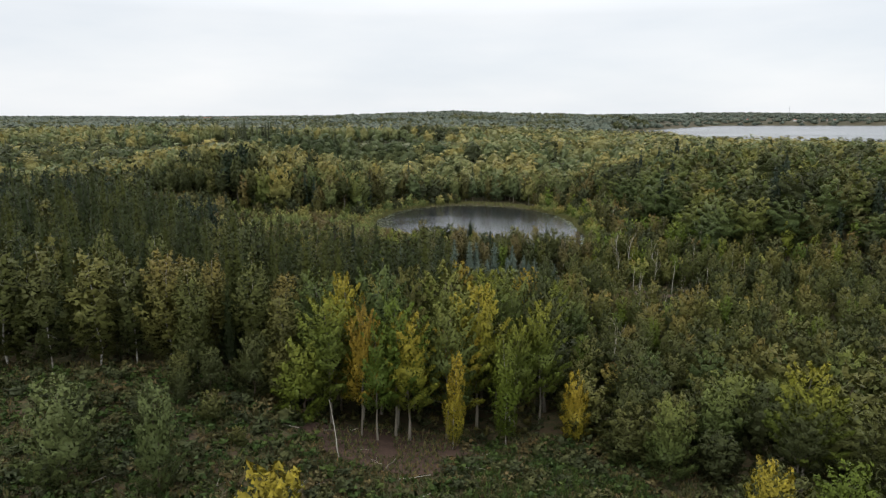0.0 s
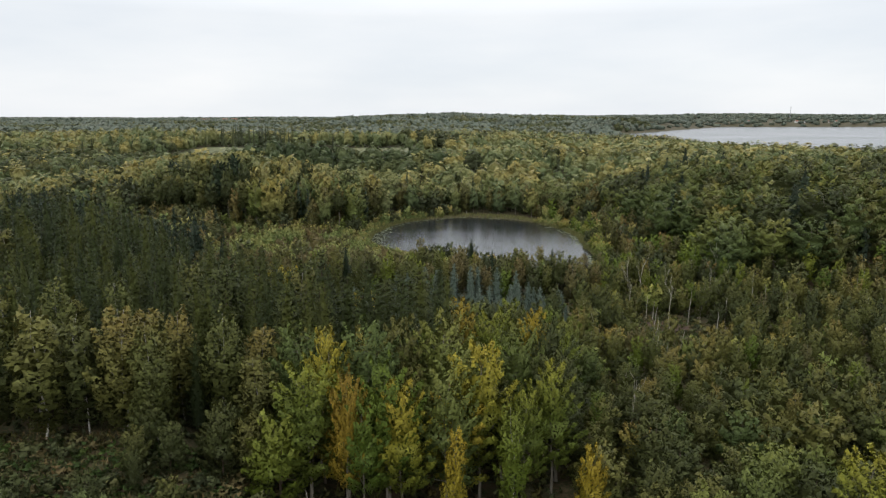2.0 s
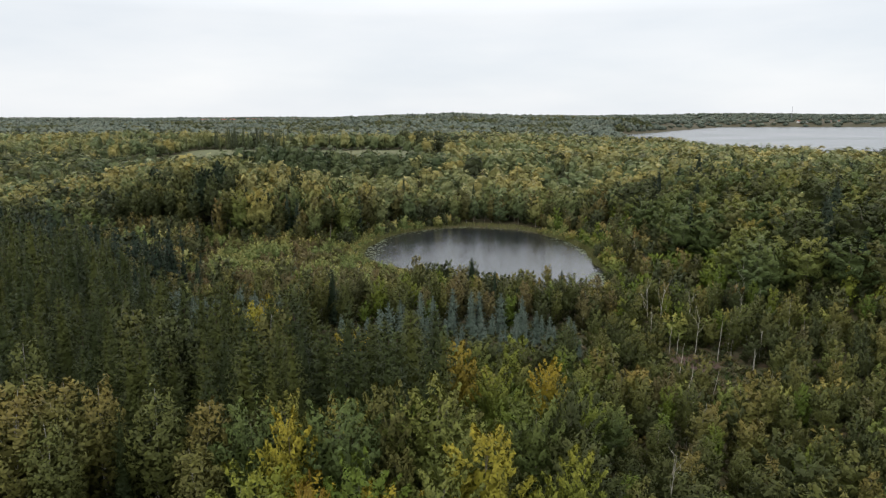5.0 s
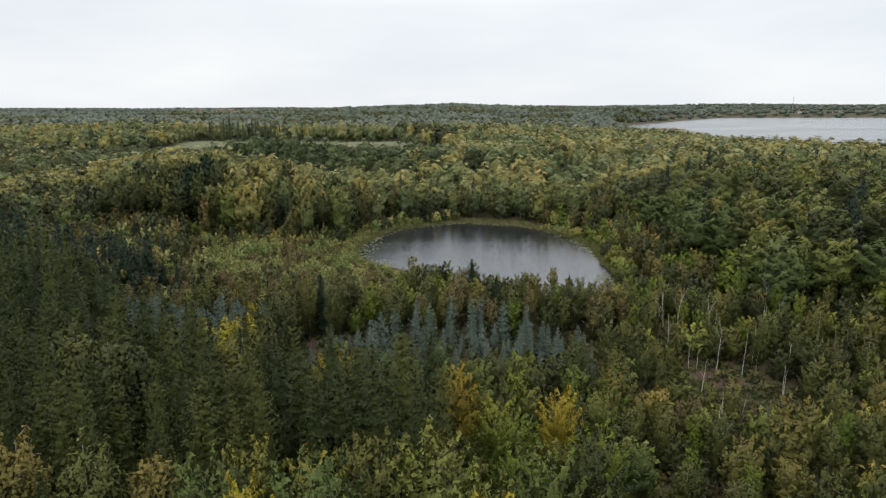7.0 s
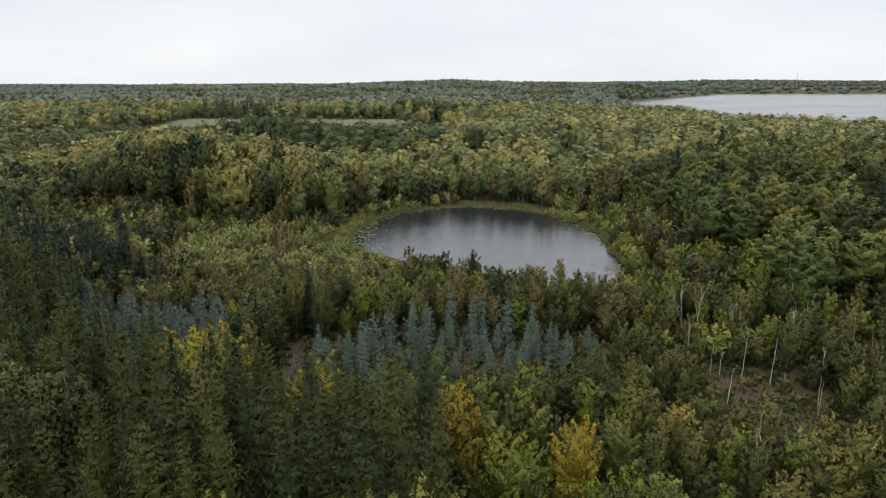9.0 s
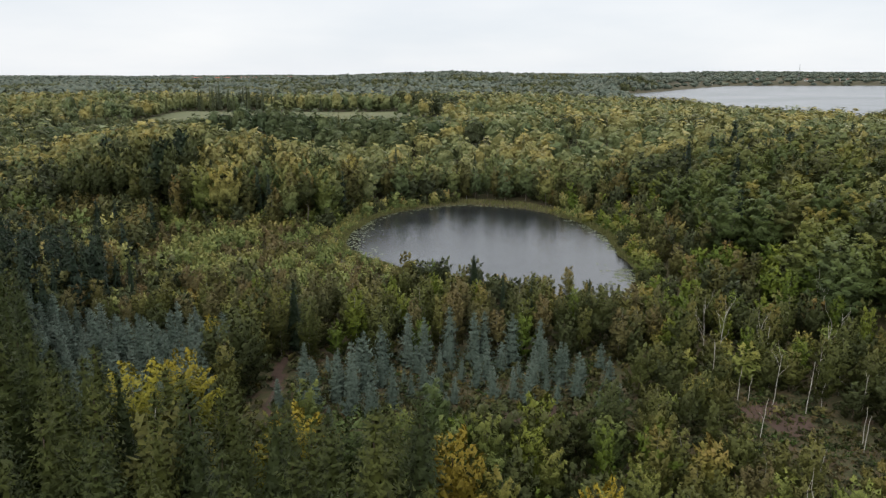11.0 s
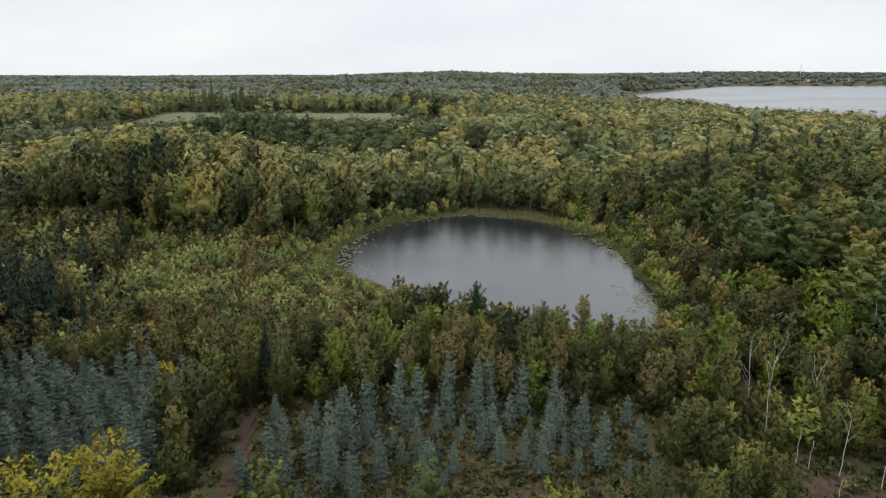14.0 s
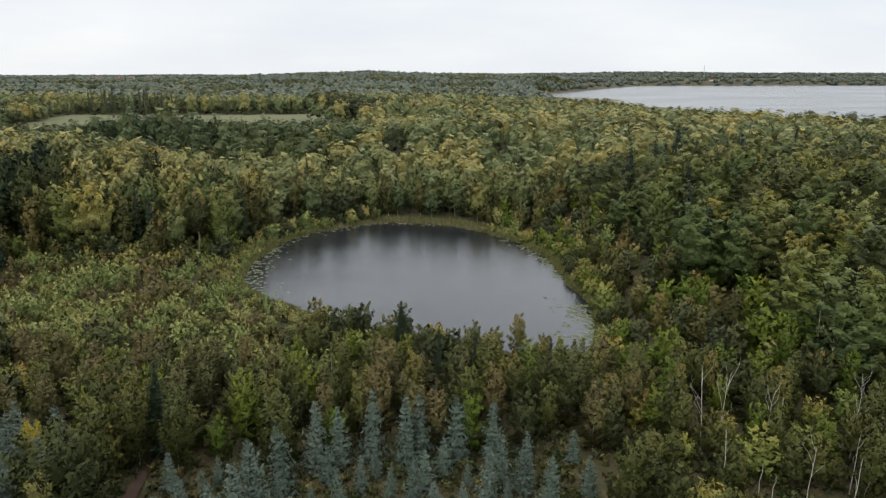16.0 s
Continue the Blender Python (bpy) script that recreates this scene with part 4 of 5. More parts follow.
stand((-150, -112, 276, 316, lambda x, y: x < -118), 5.6, [(1, "beech_tree", "beech", 14, 17, 1.2), (2, "beech_tree", "green", 14, 17, 1.2)])
stand((-120, -60, 186, 214, lambda x, y: x < -70 + 0.25 * (y - 186)), 3.8, [(1, "spruce_tree", "dark", 12.5, 16, 1.05)], 2.0)
stand((-190, -20, 312, 345, lambda x, y: off_shore(x, y) > 10), 7.0,
      [(1, "beech_tree", "hill", 12.5, 15.5, 1.45)])
stand((-45, 6, 300, 334, lambda x, y: 1.0 < off_shore(x, y) < 11), 3.4,
      [(2, "willow_bush", "green", 3, 5, 1.1), (2, "willow_bush", "willow", 3, 5, 1.1), (1, "alder_tree", "green", 4, 7, 0.9)], 1.5)

# the nearest of each kind stand singly, the rest of each kind is one wood
MOST = {"beech_tree": 230, "alder_tree": 250, "birch_tree": 250, "spruce_tree": 280, "pine_tree": 60, "willow_bush": 120}
rest_of = {}
WAITING.sort(key=lambda q: math.hypot(q[2], q[3] - 75))
counted = {}
for kind, palette, x, y, h, w in WAITING:
    counted[kind] = counted.get(kind, 0) + 1
    if counted[kind] <= MOST[kind]:
        plant(kind, palette, x, y, h, "near" if abs(x) < 38 and y < 118 or kind.startswith("spruce") and abs(x) < 50 and y < 142 else "mid", w)
    else:
        rest_of.setdefault(kind, []).append((palette, x, y, h, w))
REST_NAMES = {"beech_tree": ("beech_wood", "beech trees in olive and gold covering the slopes"), "alder_tree": ("alder_wood", "green alders and willows in dense growth"),
              "birch_tree": ("birch_wood", "olive and russet birches in dense growth"), "spruce_tree": ("spruce_wood", "dark spruces in dense growth"),
              "pine_tree": ("pine_wood", "dark pines with bare trunks"), "willow_bush": ("willow_scrub", "grey-green willow scrub")}
for kind, recs in rest_of.items():
    maker, H0 = KINDS[kind]
    protos = [maker(np.random.default_rng(300 + q), DETAIL["low"]) for q in range(4)]
    palettes = sorted({r[0] for r in recs})
    vs, fs, ts, ms, ns, n = [], [], [], [], [], 0
    for palette, x, y, h, w in recs:
        tr, cr, bark = protos[int(pick_rng.integers(4))]
        a, tint, sc = pick_rng.uniform(0, 6.28), pick_rng.random() * (0.55 if palette == "hill" else 1.0) + (0.45 if palette == "hill" else 0.0), h / H0
        rot = np.array(((math.cos(a) * sc * w, math.sin(a) * sc * w, 0), (-math.sin(a) * sc * w, math.cos(a) * sc * w, 0), (0, 0, sc)))
        for geo, slot in ((tr, 0), (cr, 1 + palettes.index(palette))):
            vs.append(geo[0] @ rot + np.array((x, y, ground_height(x, y) - 0.15)))
            fs.append(geo[1] + n)
            ns.append(unit(geo[2] @ rot))
            # tint rises with height, so crowns get lighter towards the top
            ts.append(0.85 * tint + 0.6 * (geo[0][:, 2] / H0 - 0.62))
            ms.append(np.full(len(geo[1]), slot))
            n += len(geo[0])
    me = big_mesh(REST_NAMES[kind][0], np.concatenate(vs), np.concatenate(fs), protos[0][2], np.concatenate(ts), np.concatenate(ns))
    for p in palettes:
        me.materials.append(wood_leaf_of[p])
    me.polygons.foreach_set("material_index", np.concatenate(ms).astype(np.int32))
    tagged(new(REST_NAMES[kind][0], me), REST_NAMES[kind][1], "woodland", kind="stuff")


# ---- dead trees ----
def dead_tree(x, y, height, lean_x, lean_y, limbs, seed, label="bare bleached dead birch in the boggy glade"):
    rng = np.random.default_rng(seed)
    ob = new("dead_tree")
    tagged(ob, label, "dead tree", "dead trees of the glade")
    k = 6
    path = [np.array((lean_x * i / 5 + 0.05 * rng.normal() * (i > 0), lean_y * i / 5 + 0.05 * rng.normal() * (i > 0), height * i / 5)) for i in range(k)]
    part("trunk", tube(path, [0.07 * (1 - 0.13 * i) for i in range(k)], 7), bark_dead, ob)
    for j in range(limbs):
        i = 2 + j % 3
        s = path[i] + (path[i + 1] - path[i]) * rng.random()
        a = rng.uniform(0, 6.28)
        l = height * rng.uniform(0.18, 0.34)
        d = np.array((math.cos(a) * 0.5, math.sin(a) * 0.5, rng.uniform(0.6, 1.1)))
        e = s + d * l
        tw = e + np.array((rng.normal() * 0.3, rng.normal() * 0.3, l * 0.4))
        part("limb", tube([s, (s + e) / 2 + 0.15 * rng.normal(size=3), e, tw], [0.028, 0.024, 0.018, 0.008], 5), bark_dead, ob)
    ob.matrix_basis = pose(x, y, ground_height(x, y) - 0.1)
    return ob


for i, (x, y, h, lx, ly, n) in enumerate([
        (47.4, 177.3, 10.0, 0.8, 0, 6), (45, 176.7, 11.0, -0.6, 0.4, 6), (54.4, 175.4, 7.6, 0.3, 0, 0), (53.0, 175.8, 8.4, 0.9, 0.3, 5),
        (46.0, 165.0, 5.6, 0.1, 0, 0), (47.3, 164.5, 4.4, 0.2, 0, 0), (50.3, 163.0, 8.2, 0.5, 0, 3), (52.4, 169.0, 5.5, 0.6, 0, 2), (55.8, 149.4, 5.4, 0.2, 0, 0),
        (46.3, 142.9, 4.5, 0.8, 0, 0), (56.5, 151, 5.8, 0.1, 0.2, 0), (44.0, 153.0, 6.0, 0.7, 0.4, 1), (58.0, 166.0, 7.5, 0.3, 0, 3), (36.5, 127.0, 8.5, 0.4, 0, 6),
        (61.5, 160.0, 6.5, 0.4, 0, 2), (57.8, 239.5, 8.8, 0.8, 0, 3), (-47.4, 291.0, 11.0, 0, 0, 4), (62.3, 172.0, 9.0, 0.6, 0.4, 5), (26.5, 104.0, 9.0, 0.3, 0, 6)]):
    dead_tree(x, y, h, lx, ly, n, 900 + i)
pole_rng = np.random.default_rng(77)
for i in range(8):
    dead_tree(float(pole_rng.uniform(38, 78)), float(pole_rng.uniform(160, 196)), float(pole_rng.uniform(6.5, 10.0)), float(pole_rng.normal() * 0.3), 0.2, int(pole_rng.integers(0, 5)), 960 + i)
dead_tree(-11.5, 72.0, 7.0, -0.9, 0.3, 0, 950, "broken pale snag standing in the clearing")


# ---- woods that nobody could count ----
def bulk(name, kinds, places, palette, label, count, category="woodland"):
    """One mesh of many crowns: places are x, y, z, height, width, tint."""
    if not places:
        return
    vs, fs, ts, ns, n = [], [], [], [], 0
    rng = np.random.default_rng(3)
    protos = []
    for kind in kinds:
        for q in range(4):
            r2 = np.random.default_rng(40 + q)
            if kind == "round":
                g, _ = lobed_crown(r2, 1.0, 0.15, 0.33, 12 if count > 40 else 6, 0.13 if count > 40 else 0.17, count, 0.78 / math.sqrt(count), dome, 0.35, 0.8, mass=0.72 if count > 40 else 0.95, blunt=0.6, round_up=1.3, lie=0.7)
            elif kind == "shrub":
                g, _ = lobed_crown(r2, 1.0, 0.05, 0.55, 14 if count > 60 else 6, 0.2, count, 1.1 / math.sqrt(count), bush, 0.8, 0.75, mass=0.55)
            else:
                g = conifer_crown(r2, 1.0, 0.05, 0.17, max(4, count // 14), 5, 2, -0.1, 0.8, 0.6)
            protos.append(g)
    for (x, y, z, h, w, tint) in places:
        v, f, nr = protos[int(rng.integers(len(protos)))]
        a = rng.uniform(0, 6.28)
        c, s = math.cos(a), math.sin(a)
        o = np.empty_like(v)
        o[:, 0] = (v[:, 0] * c - v[:, 1] * s) * h * w + x
        o[:, 1] = (v[:, 0] * s + v[:, 1] * c) * h * w + y
        o[:, 2] = v[:, 2] * h + z
        vs.append(o)
        fs.append(f + n)
        ns.append(np.stack([nr[:, 0] * c - nr[:, 1] * s, nr[:, 0] * s + nr[:, 1] * c, nr[:, 2]], 1))
        # each crown's tint goes up from its foot to its top
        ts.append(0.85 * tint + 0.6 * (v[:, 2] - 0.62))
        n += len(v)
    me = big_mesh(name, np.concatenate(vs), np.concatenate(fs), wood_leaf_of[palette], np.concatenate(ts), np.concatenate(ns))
    tagged(new(name, me), label, category, kind="stuff")


wood_rng = np.random.default_rng(21)
marsh, marsh2, marsh3 = [], [], []
for x, y in scatter(-110, 0, 200, 296, 3.3, lambda a, b: in_sight(a, b) and off_shore(a, b) > 0.6 and (a < -5 or b < 212) and b < (291 if a < -38 else 318)):
    if x < -62 - (y - 176) * 0.22:
        continue
    h = wood_rng.uniform(1.8, 4.4) + 1.8 * bumpy(x, y, 16, 7) + 1.2 * min(1.0, off_shore(x, y) / 25)
    h = max(0.8, h * min(1.0, 0.5 + off_shore(x, y) / 18))
    rec = (x, y, ground_height(x, y) - 0.1, h, wood_rng.uniform(0.85, 1.3), 0.5 + 0.5 * bumpy(x, y, 9, 2) + wood_rng.uniform(-0.2, 0.2))
    k = bumpy(x, y, 11, 5.5) + 0.3 * wood_rng.normal()
    (marsh if k > -0.12 else (marsh2 if k > -0.42 else marsh3)).append(rec)
shore_bushes = []
for x, y in scatter(-40, 70, 200, 335, 2.3, lambda a, b: 0.5 < off_shore(a, b) < 5.5):
    bearing = math.degrees(math.atan2(y - POND_Y, x - POND_X)) % 360
    if not 62 < bearing < 112 and wood_rng.random() < 0.85:
        shore_bushes.append((x, y, ground_height(x, y) - 0.1, wood_rng.uniform(0.9, 2.4) + 0.15 * off_shore(x, y), wood_rng.uniform(0.9, 1.4), wood_rng.random()))
bulk("shore_willows", ["shrub"], shore_bushes, "willow", "low grey-green willow bushes along the pond's edge", 120, "thicket")
bulk("willow_thicket", ["shrub"], marsh, "willow", "dense grey-green willow thicket in the marsh", 170, "thicket")
bulk("russet_scrub", ["shrub", "round"], marsh3, "russet", "russet brown young birch scrub in the marsh", 150, "thicket")
bulk("marsh_scrub", ["shrub", "round"], marsh2, "olive", "brownish scrub of birch and alder in the marsh", 150, "thicket")

near_under, under2, bramble = [], [], []
for x, y in scatter(-75, 75, 44, 205, 2.5, lambda a, b: in_sight(a, b, -4) and off_shore(a, b) > 2 and not on_trail(a, b)):
    clearing = y < 83 and x < 18
    glade = in_glade(x, y)
    if soil_patch(x, y) and y < 90:
        continue
    if glade and wood_rng.random() < 0.2:
        continue
    if (x < 1 and 101 < y < 128) or x < spruce_edge(y) + 1 and y > 128:
        continue
    h = wood_rng.uniform(0.7, 2.1) * (1.3 if clearing else 1.0)
    rec = (x, y, ground_height(x, y) - 0.1, h, wood_rng.uniform(0.9, 1.6), wood_rng.random())
    if clearing:
        if bumpy(x, y, 9, 3.3) > -0.05:
            bramble.append(rec[:3] + (h * 0.75, rec[4] * 1.4, rec[5]))
        continue
    (near_under if wood_rng.random() < (0.8 if clearing else 0.55) else under2).append(rec)
bulk("bramble", ["shrub"], bramble, "green", "low green bramble and bracken in the clearing", 130, "undergrowth")
bulk("undergrowth", ["shrub"], near_under, "green", "low green undergrowth of bramble and bracken", 18, "undergrowth")
bulk("dry_undergrowth", ["shrub"], under2, "olive", "low brownish bracken and fading scrub", 18, "undergrowth")

bracken, sedge_tufts = [], []
for x, y in scatter(-62, 64, 46, 182, 1.45, lambda a, b: in_sight(a, b, -3) and not on_trail(a, b) and not soil_patch(a, b)):
    clearing = y < 84 and x < 24
    if not (clearing or in_glade(x, y) or (-22 < x < 29 and 152 < y < 181)):
        continue
    rec = (x, y, ground_height(x, y) - 0.08, wood_rng.uniform(0.35, 0.95), wood_rng.uniform(1.2, 2.0), wood_rng.random())
    k = bumpy(x, y, 6, 8.5) + 0.35 * wood_rng.normal()
    if clearing:
        rec = rec[:3] + (rec[3] * 1.5, rec[4], rec[5])
    (bracken if k > (0.32 if clearing else 0.0) else sedge_tufts).append(rec)
bulk("bracken", ["shrub"], bracken, "russet", "russet brown dying bracken on open ground", 26, "undergrowth")
bulk("green_bracken", ["shrub"], sedge_tufts, "meadow", "green bracken and bramble on open ground", 26, "undergrowth")

beechwood, pinewood, darkwood, goldwood, ridgewood = [], [], [], [], []
for x, y in scatter(-620, 620, 342, 820, 10.5, lambda a, b: in_sight(a, b, 8) and off_shore(a, b) > 9):
    if in_field(x, y) or in_lake(x, y) > -6:
        continue
    h = wood_rng.uniform(12.0, 16.5) + 1.5 * bumpy(x, y, 40, 3)
    k = bumpy(x, y, 70, 9.5) + 0.25 * wood_rng.normal()
    rec = (x, y, ground_height(x, y), h, wood_rng.uniform(1.2, 1.65), min(1, max(0, 0.5 + 0.55 * bumpy(x, y, 30, 1.5) + 0.25 * wood_rng.normal())))
    behind_field = 705 < y < 745 and -330 < x < 0
    dark_ridge = -140 < x < 5 and 392 < y < 470
    if 470 < y < 605 and (-260 < x < -150 or -105 < x < 0):
        h = max(6.0, min(h, 17.5 - rec[2]))
        rec = (x, y, rec[2], h, rec[4], rec[5])
    if behind_field:
        rec = (x, y, rec[2], h + 4, rec[4] * 0.8, rec[5])
    back_west = (x < -125 and 400 < y < 590 and wood_rng.random() < 0.7) or (-260 < x < 0 and 470 < y < 600 and wood_rng.random() < 0.75)
    if back_west:
        (darkwood if wood_rng.random() < 0.6 else ridgewood).append(rec)
        continue
    if dark_ridge and wood_rng.random() < 0.93:
        ridgewood.append(rec)
    elif behind_field and -225 < x < -140 and wood_rng.random() < 0.8:
        pinewood.append((x, y, rec[2], wood_rng.uniform(21, 26), 0.95, rec[5]))
    elif k > 0.5:
        pinewood.append((x, y, rec[2], h, 1.2, rec[5]))
    elif k < -0.45:
        darkwood.append(rec)
    elif k < -0.3:
        goldwood.append(rec)
    else:
        beechwood.append(rec)
bulk("beech_woodland", ["round"], beechwood, "hill", "rolling beech woodland in olive and gold", 90)
bulk("conifer_woodland", ["cone"], pinewood, "green", "dark blocks of conifer woodland", 84)
bulk("mixed_woodland", ["round"], darkwood, "green", "dark green mixed woodland", 110)
bulk("ridge_woodland", ["round"], ridgewood, "ridge", "dark green wooded ridge behind the golden hill", 120)
bulk("golden_woodland", ["round"], [(a, b, c, d, e, 0.75 + 0.35 * f) for a, b, c, d, e, f in goldwood], "hill", "patches of golden woodland", 120)

farwood, farwood2 = [], []
for x, y in scatter(-1500, 1400, 820, 2100, 19.0, lambda a, b: in_sight(a, b, 20) and in_lake(a, b) < -5):
    if bumpy(x, y, 260, 12.0) > 0.34 and x < 0:
        continue
    rec = (x, y, ground_height(x, y) - 1, wood_rng.uniform(12.5, 16.5), wood_rng.uniform(1.35, 1.75), wood_rng.random())
    (farwood if bumpy(x, y, 120, 3.0) > -0.1 else farwood2).append(rec)
for x, y in scatter(-3300, 3400, 2100, 4700, 50.0, lambda a, b: in_sight(a, b, 40) and in_lake(a, b) < 4):
    if bumpy(x, y, 420, 12.0) > 0.30:
        continue
    farwood.append((x, y, ground_height(x, y) - 2, wood_rng.uniform(12, 16), wood_rng.uniform(2.6, 3.4), wood_rng.random()))
# painted with the hazed palette, as no air is drawn in between
bulk("distant_woodland", ["round"], farwood, "far", "distant grey-green woodland towards the horizon, haze put into its colour", 8)
bulk("distant_mixed_woodland", ["round"], farwood2, "green", "distant darker woodland", 8)


# ---- shore plants ----
def blades(name, places, palette, label, high, category):
    rng = np.random.default_rng(8)
    c = np.array(places)
    k = len(c)
    hgt = rng.uniform(0.5, 1.0, k) * high
    a = rng.uniform(0, 6.28, k)
    wv = np.stack([np.cos(a), np.sin(a), np.zeros(k)], 1) * rng.uniform(0.10, 0.22, k)[:, None]
    v = np.empty((k, 3, 3))
    v[:, 0] = c - wv
    v[:, 1] = c + wv
    v[:, 2] = c + np.stack([rng.normal(size=k) * 0.25, rng.normal(size=k) * 0.25, hgt], 1)
    me = big_mesh(name, v.reshape(-1, 3), np.arange(3 * k).reshape(-1, 3), wood_leaf_of[palette], np.repeat(rng.random(k), 3))
    tagged(new(name, me), label, category, kind="stuff")


reed_rng = np.random.default_rng(31)
reed_places = []
for i in range(13000):
    a = reed_rng.uniform(0, 360)
    deep = 8.0 if 55 < a < 115 else 1.2
    r = shore(a) + reed_rng.uniform(-0.8, deep)
    x, y = POND_X + r * math.cos(radians(a)), POND_Y + r * math.sin(radians(a))
    reed_places.append((x, y, max(ground_height(x, y), POND_Z) - 0.05))
blades("reeds", reed_places, "sedge", "yellowish green sedge and reeds along the pond's edge", 1.3, "reeds")

pad_v, pad_f, pad_t = [], [], []
for i in range(1500):
    k = reed_rng.random()
    if k < 0.35:
        a, wide = reed_rng.uniform(286, 318), 7.0
    elif k < 0.6:
        a, wide = reed_rng.uniform(140, 205), 4.5
    elif k < 0.75:
        a, wide = reed_rng.uniform(80, 140), 3.0
    else:
        a, wide = reed_rng.uniform(-20, 50), 2.6
    r = shore(a) - abs(reed_rng.normal()) * wide * 0.6
    if bumpy(a * 2.0, r * 0.8, 3.0, 2.0) < -0.08:
        continue
    x, y = POND_X + r * math.cos(radians(a)), POND_Y + r * math.sin(radians(a))
    q = reed_rng.uniform(0.25, 0.6)
    n0 = len(pad_v)
    z = POND_Z + 0.012 + 0.004 * (i % 5)
    pad_v.append((x, y, z + 0.03))
    for j in range(7):
        w = 2 * math.pi * j / 7 + i
        pad_v.append((x + q * math.cos(w), y + q * math.sin(w), z))
    pad_f += [(n0, n0 + 1 + j, n0 + 2 + j) for j in range(6)]
    pad_t += [reed_rng.random()] * 8
tagged(new("lily_pads", big_mesh("lily_pads", np.array(pad_v), np.array(pad_f), wood_leaf_of["lily"], np.array(pad_t))), "pale green lily pads floating along the pond's edge", "water lilies", kind="stuff")

# bracken and grass of the clearing and the glades
grass_places = []
for i in range(52000):
    if i % 3:
        x, y = reed_rng.uniform(-60, 32), reed_rng.uniform(46, 86)
    else:
        x, y = reed_rng.uniform(-24, 64), reed_rng.uniform(140, 184)
        if not in_glade(x, y) and not (-22 < x < 28 and y > 154):
            continue
    if in_sight(x, y, -2) and bumpy(x, y, 5, 6) > -0.25 and not on_trail(x, y):
        grass_places.append((x, y, ground_height(x, y) - 0.05))
meadow = []
for i in range(7000):
    x, y = reed_rng.uniform(1, 26), reed_rng.uniform(58, 80)
    if in_sight(x, y, -2) and ((x - 13) / 12) ** 2 + ((y - 69) / 9) ** 2 + 0.6 * bumpy(x, y, 4, 6) < 0.9:
        meadow.append((x, y, ground_height(x, y) - 0.05))
blades("meadow_grass", meadow, "meadow", "lush green grass at the wood's edge", 1.0, "grass")
half = len(grass_places) * 2 // 3
blades("grass", grass_places[:half], "green", "rough green grass and bracken in the clearing", 0.8, "grass")
blades("dry_grass", grass_places[half:], "russet", "withered brown grass and bracken in the glades", 0.8, "grass")


# ---- felled wood in the clearing ----
def fallen(name, x, y, length, thick, turn, tilt, seed, label):
    rng = np.random.default_rng(seed)
    path = [np.array((length * (i / 4 - 0.5), 0.06 * length * rng.normal() * 0.4, 0.0)) for i in range(5)]
    ob = new(name)
    tagged(ob, label, "log" if name == "fallen_log" else "branch", "felled wood")
    part("stem", tube(path, [thick * (1 - 0.15 * i) for i in range(5)], 6), bark_dead if seed % 2 else bark_beech, ob)
    for i in range(2 if name == "fallen_branch" else 0):
        s0 = path[1 + i]
        e = s0 + np.array((length * 0.2, (-1) ** i * length * 0.22, length * 0.10))
        part("twig", tube([s0, (s0 + e) / 2, e], [thick * 0.5, thick * 0.4, thick * 0.15], 4), bark_dead, ob)
    ob.matrix_basis = pose(x, y, ground_height(x, y) + thick * 0.8 + 0.25, 0, tilt, turn)


for i in range(16):
    x = float(reed_rng.uniform(-34, 8))
    y = float(reed_rng.uniform(58, 84))
    fallen("fallen_branch", x, y, float(reed_rng.uniform(1.6, 3.6)), float(reed_rng.uniform(0.02, 0.035)), float(reed_rng.uniform(0, 180)), float(reed_rng.uniform(-4, 12)), 400 + i, "bleached fallen branch lying in the clearing")
for i, (x, y, turn) in enumerate([(-31, 80.5, 20), (-29.5, 81.2, 5), (-18, 76, 150), (-3, 70, 20), (-6, 72.5, 70), (3, 73, 165), (-32, 62, 60), (-1.5, 66, 40)]):
    fallen("fallen_log", x, y, 3.6, 0.075, turn, 3, 500 + i, "bleached felled log lying in the clearing")


draped("bare_soil", mat_dirt, -18, 62, 60, 172, 1.0, soil_patch, 0.10, "patches of bare reddish brown soil and litter", "soil")


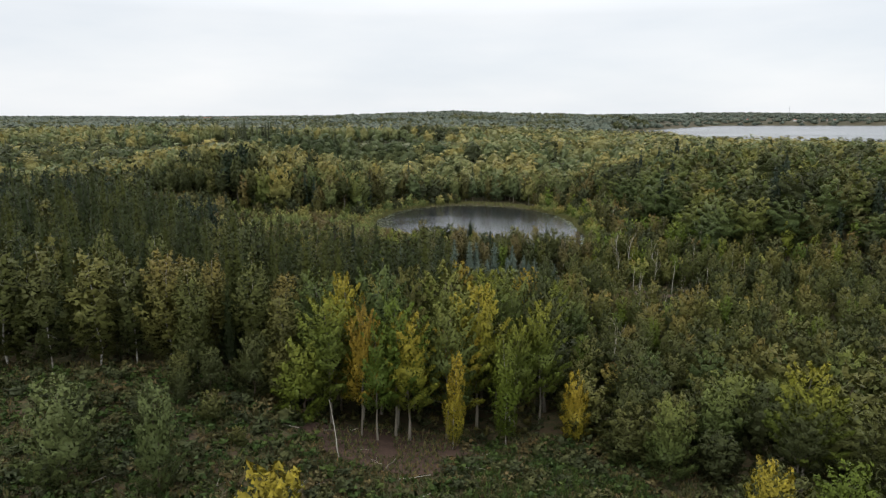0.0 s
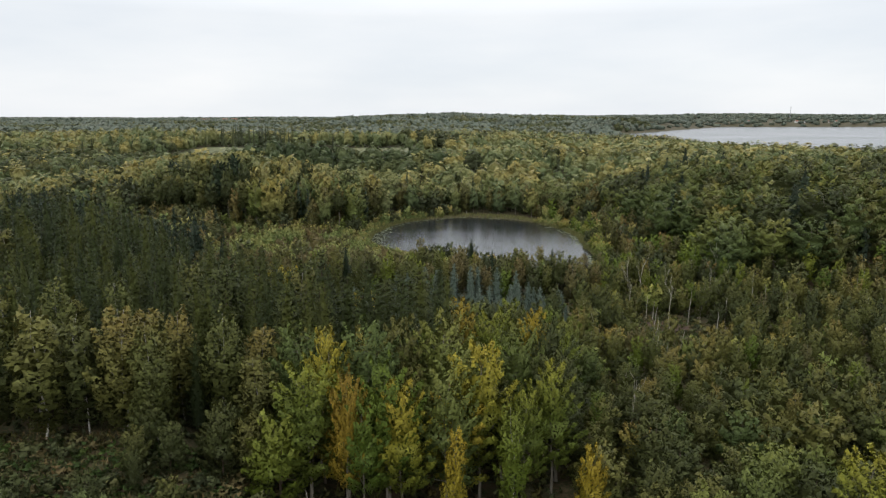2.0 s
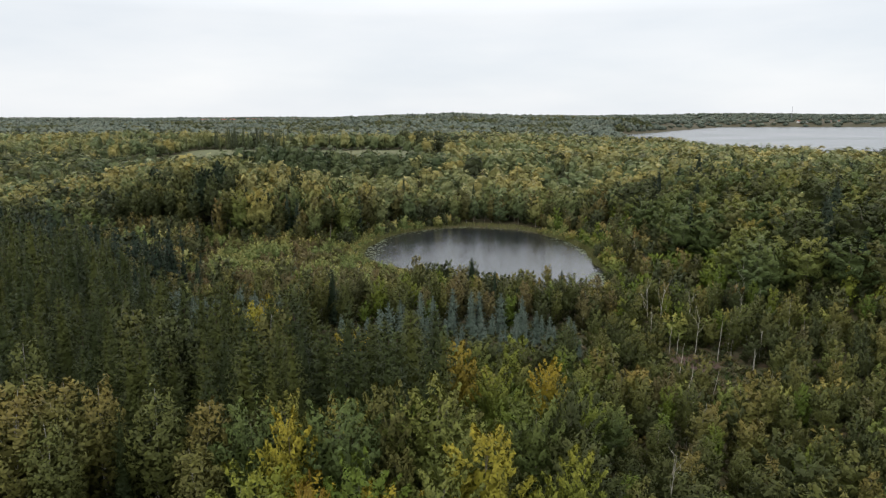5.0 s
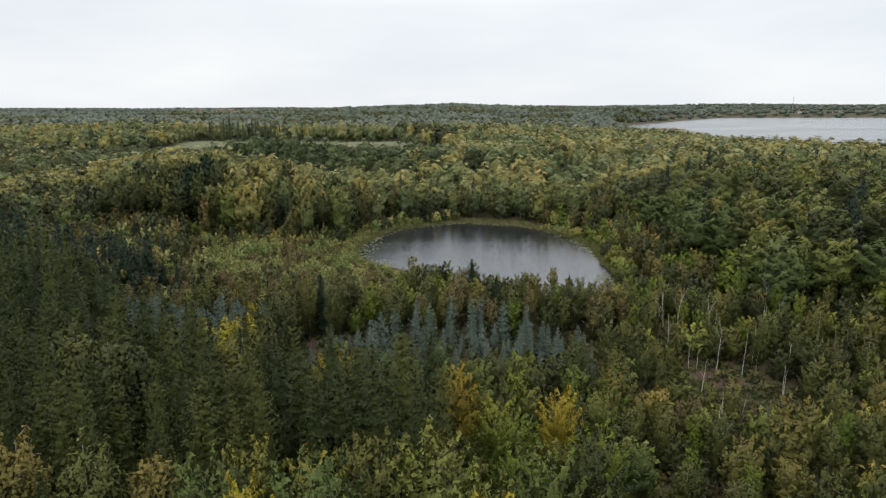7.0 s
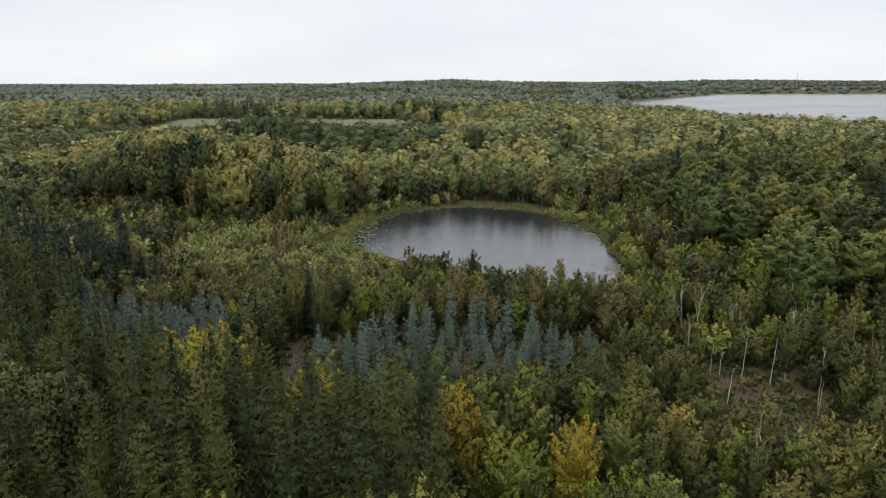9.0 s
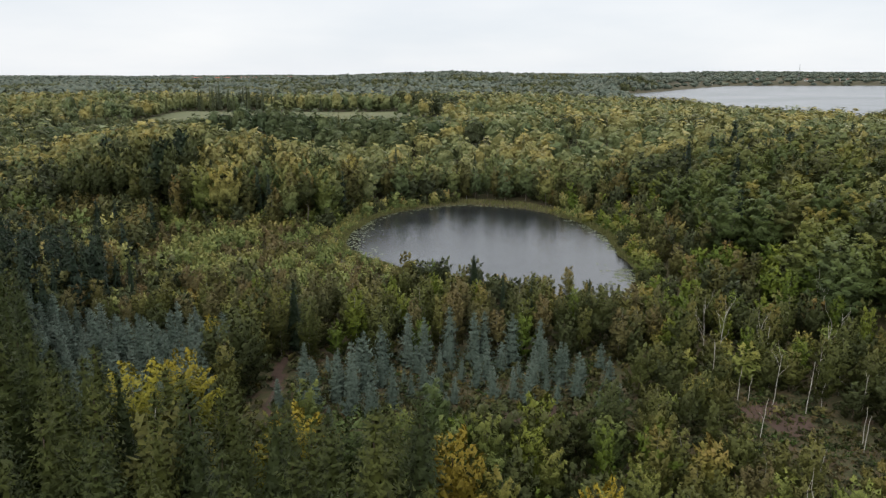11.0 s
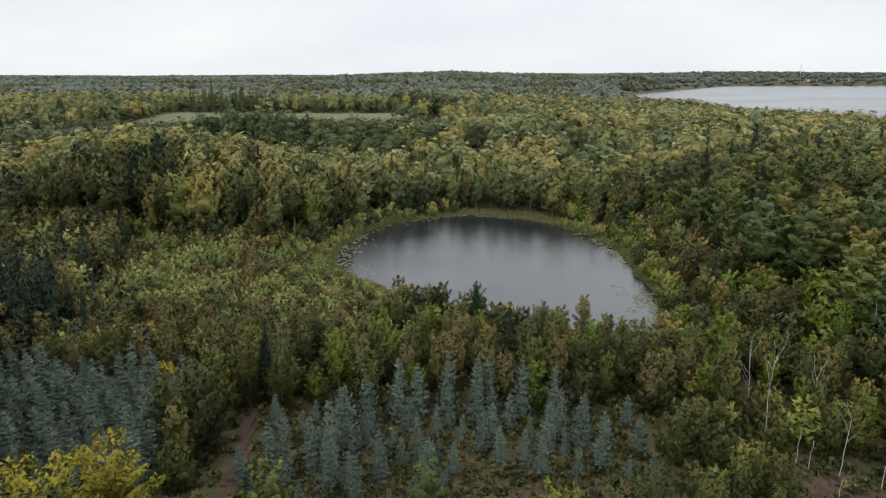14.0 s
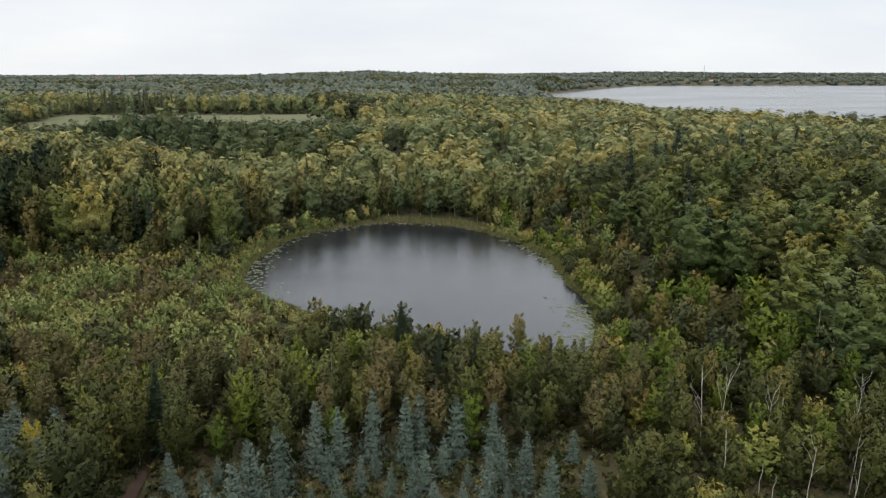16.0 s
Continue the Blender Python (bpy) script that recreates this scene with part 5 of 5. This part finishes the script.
# ---- far signs of people's building ----
def house(x, y, wide, deep, eaves, ridge, turn, label):
    z = ground_height(x, y)
    ob = new("house")
    tagged(ob, label, "house", "houses by the lake")
    a, b = wide / 2, deep / 2
    wv = np.array([(-a, -b, -2), (a, -b, -2), (a, b, -2), (-a, b, -2), (-a, -b, eaves), (a, -b, eaves), (a, b, eaves), (-a, b, eaves), (-a, 0, ridge), (a, 0, ridge)], float)
    wf = np.array([(0, 1, 5), (0, 5, 4), (2, 3, 7), (2, 7, 6), (1, 2, 6), (1, 6, 5), (3, 0, 4), (3, 4, 7), (4, 7, 8), (5, 9, 6)])
    part("wall", (wv, wf), mat_wall, ob)
    o = 0.5
    rv = np.array([(-a - o, -b - o, eaves - 0.2), (a + o, -b - o, eaves - 0.2), (a + o, 0, ridge + 0.25), (-a - o, 0, ridge + 0.25), (a + o, b + o, eaves - 0.2), (-a - o, b + o, eaves - 0.2)], float)
    rv = np.concatenate([rv, rv + np.array((0, 0, 0.3))])
    rf = np.array([(6, 7, 8), (6, 8, 9), (9, 8, 10), (9, 10, 11), (0, 2, 1), (0, 3, 2), (3, 4, 2), (3, 5, 4), (0, 1, 7), (0, 7, 6), (5, 11, 10), (5, 10, 4)])
    part("roof", (rv, rf), mat_roof, ob)
    ob.matrix_basis = pose(x, y, z, 0, 0, turn)


for i in range(9):
    x = 1160 + i * 62 + float(reed_rng.uniform(-14, 14))
    house(x, 2790 + float(reed_rng.uniform(0, 130)), 11, 8, 4.5, 8, float(reed_rng.uniform(0, 40)), "pale house on the far shore of the lake")
for i in range(12):
    x = -1150 + i * 45 + float(reed_rng.uniform(-20, 20))
    house(x, 3300 + float(reed_rng.uniform(0, 200)), 24, 12, 9, 13, float(reed_rng.uniform(-20, 20)), "large pale building in the far town")

mast = new("radio_mast")
tagged(mast, "thin grey lattice mast on the horizon", "mast")
for i in range(3):
    w = 2 * math.pi * i / 3
    part("leg", tube([(2.2 * math.cos(w), 2.2 * math.sin(w), -3), (0.6 * math.cos(w), 0.6 * math.sin(w), 62)], [0.35, 0.25], 5), mat_steel, mast)
for i in range(8):
    z = 4 + i * 7
    q = 2.2 - 1.6 * z / 62
    part("brace", tube([(q, 0, z), (-q * 0.5, q * 0.87, z + 3), (-q * 0.5, -q * 0.87, z + 5), (q, 0, z + 7)], [0.15] * 4, 4), mat_steel, mast)
mast.matrix_basis = pose(1660, 3430, ground_height(1660, 3430))
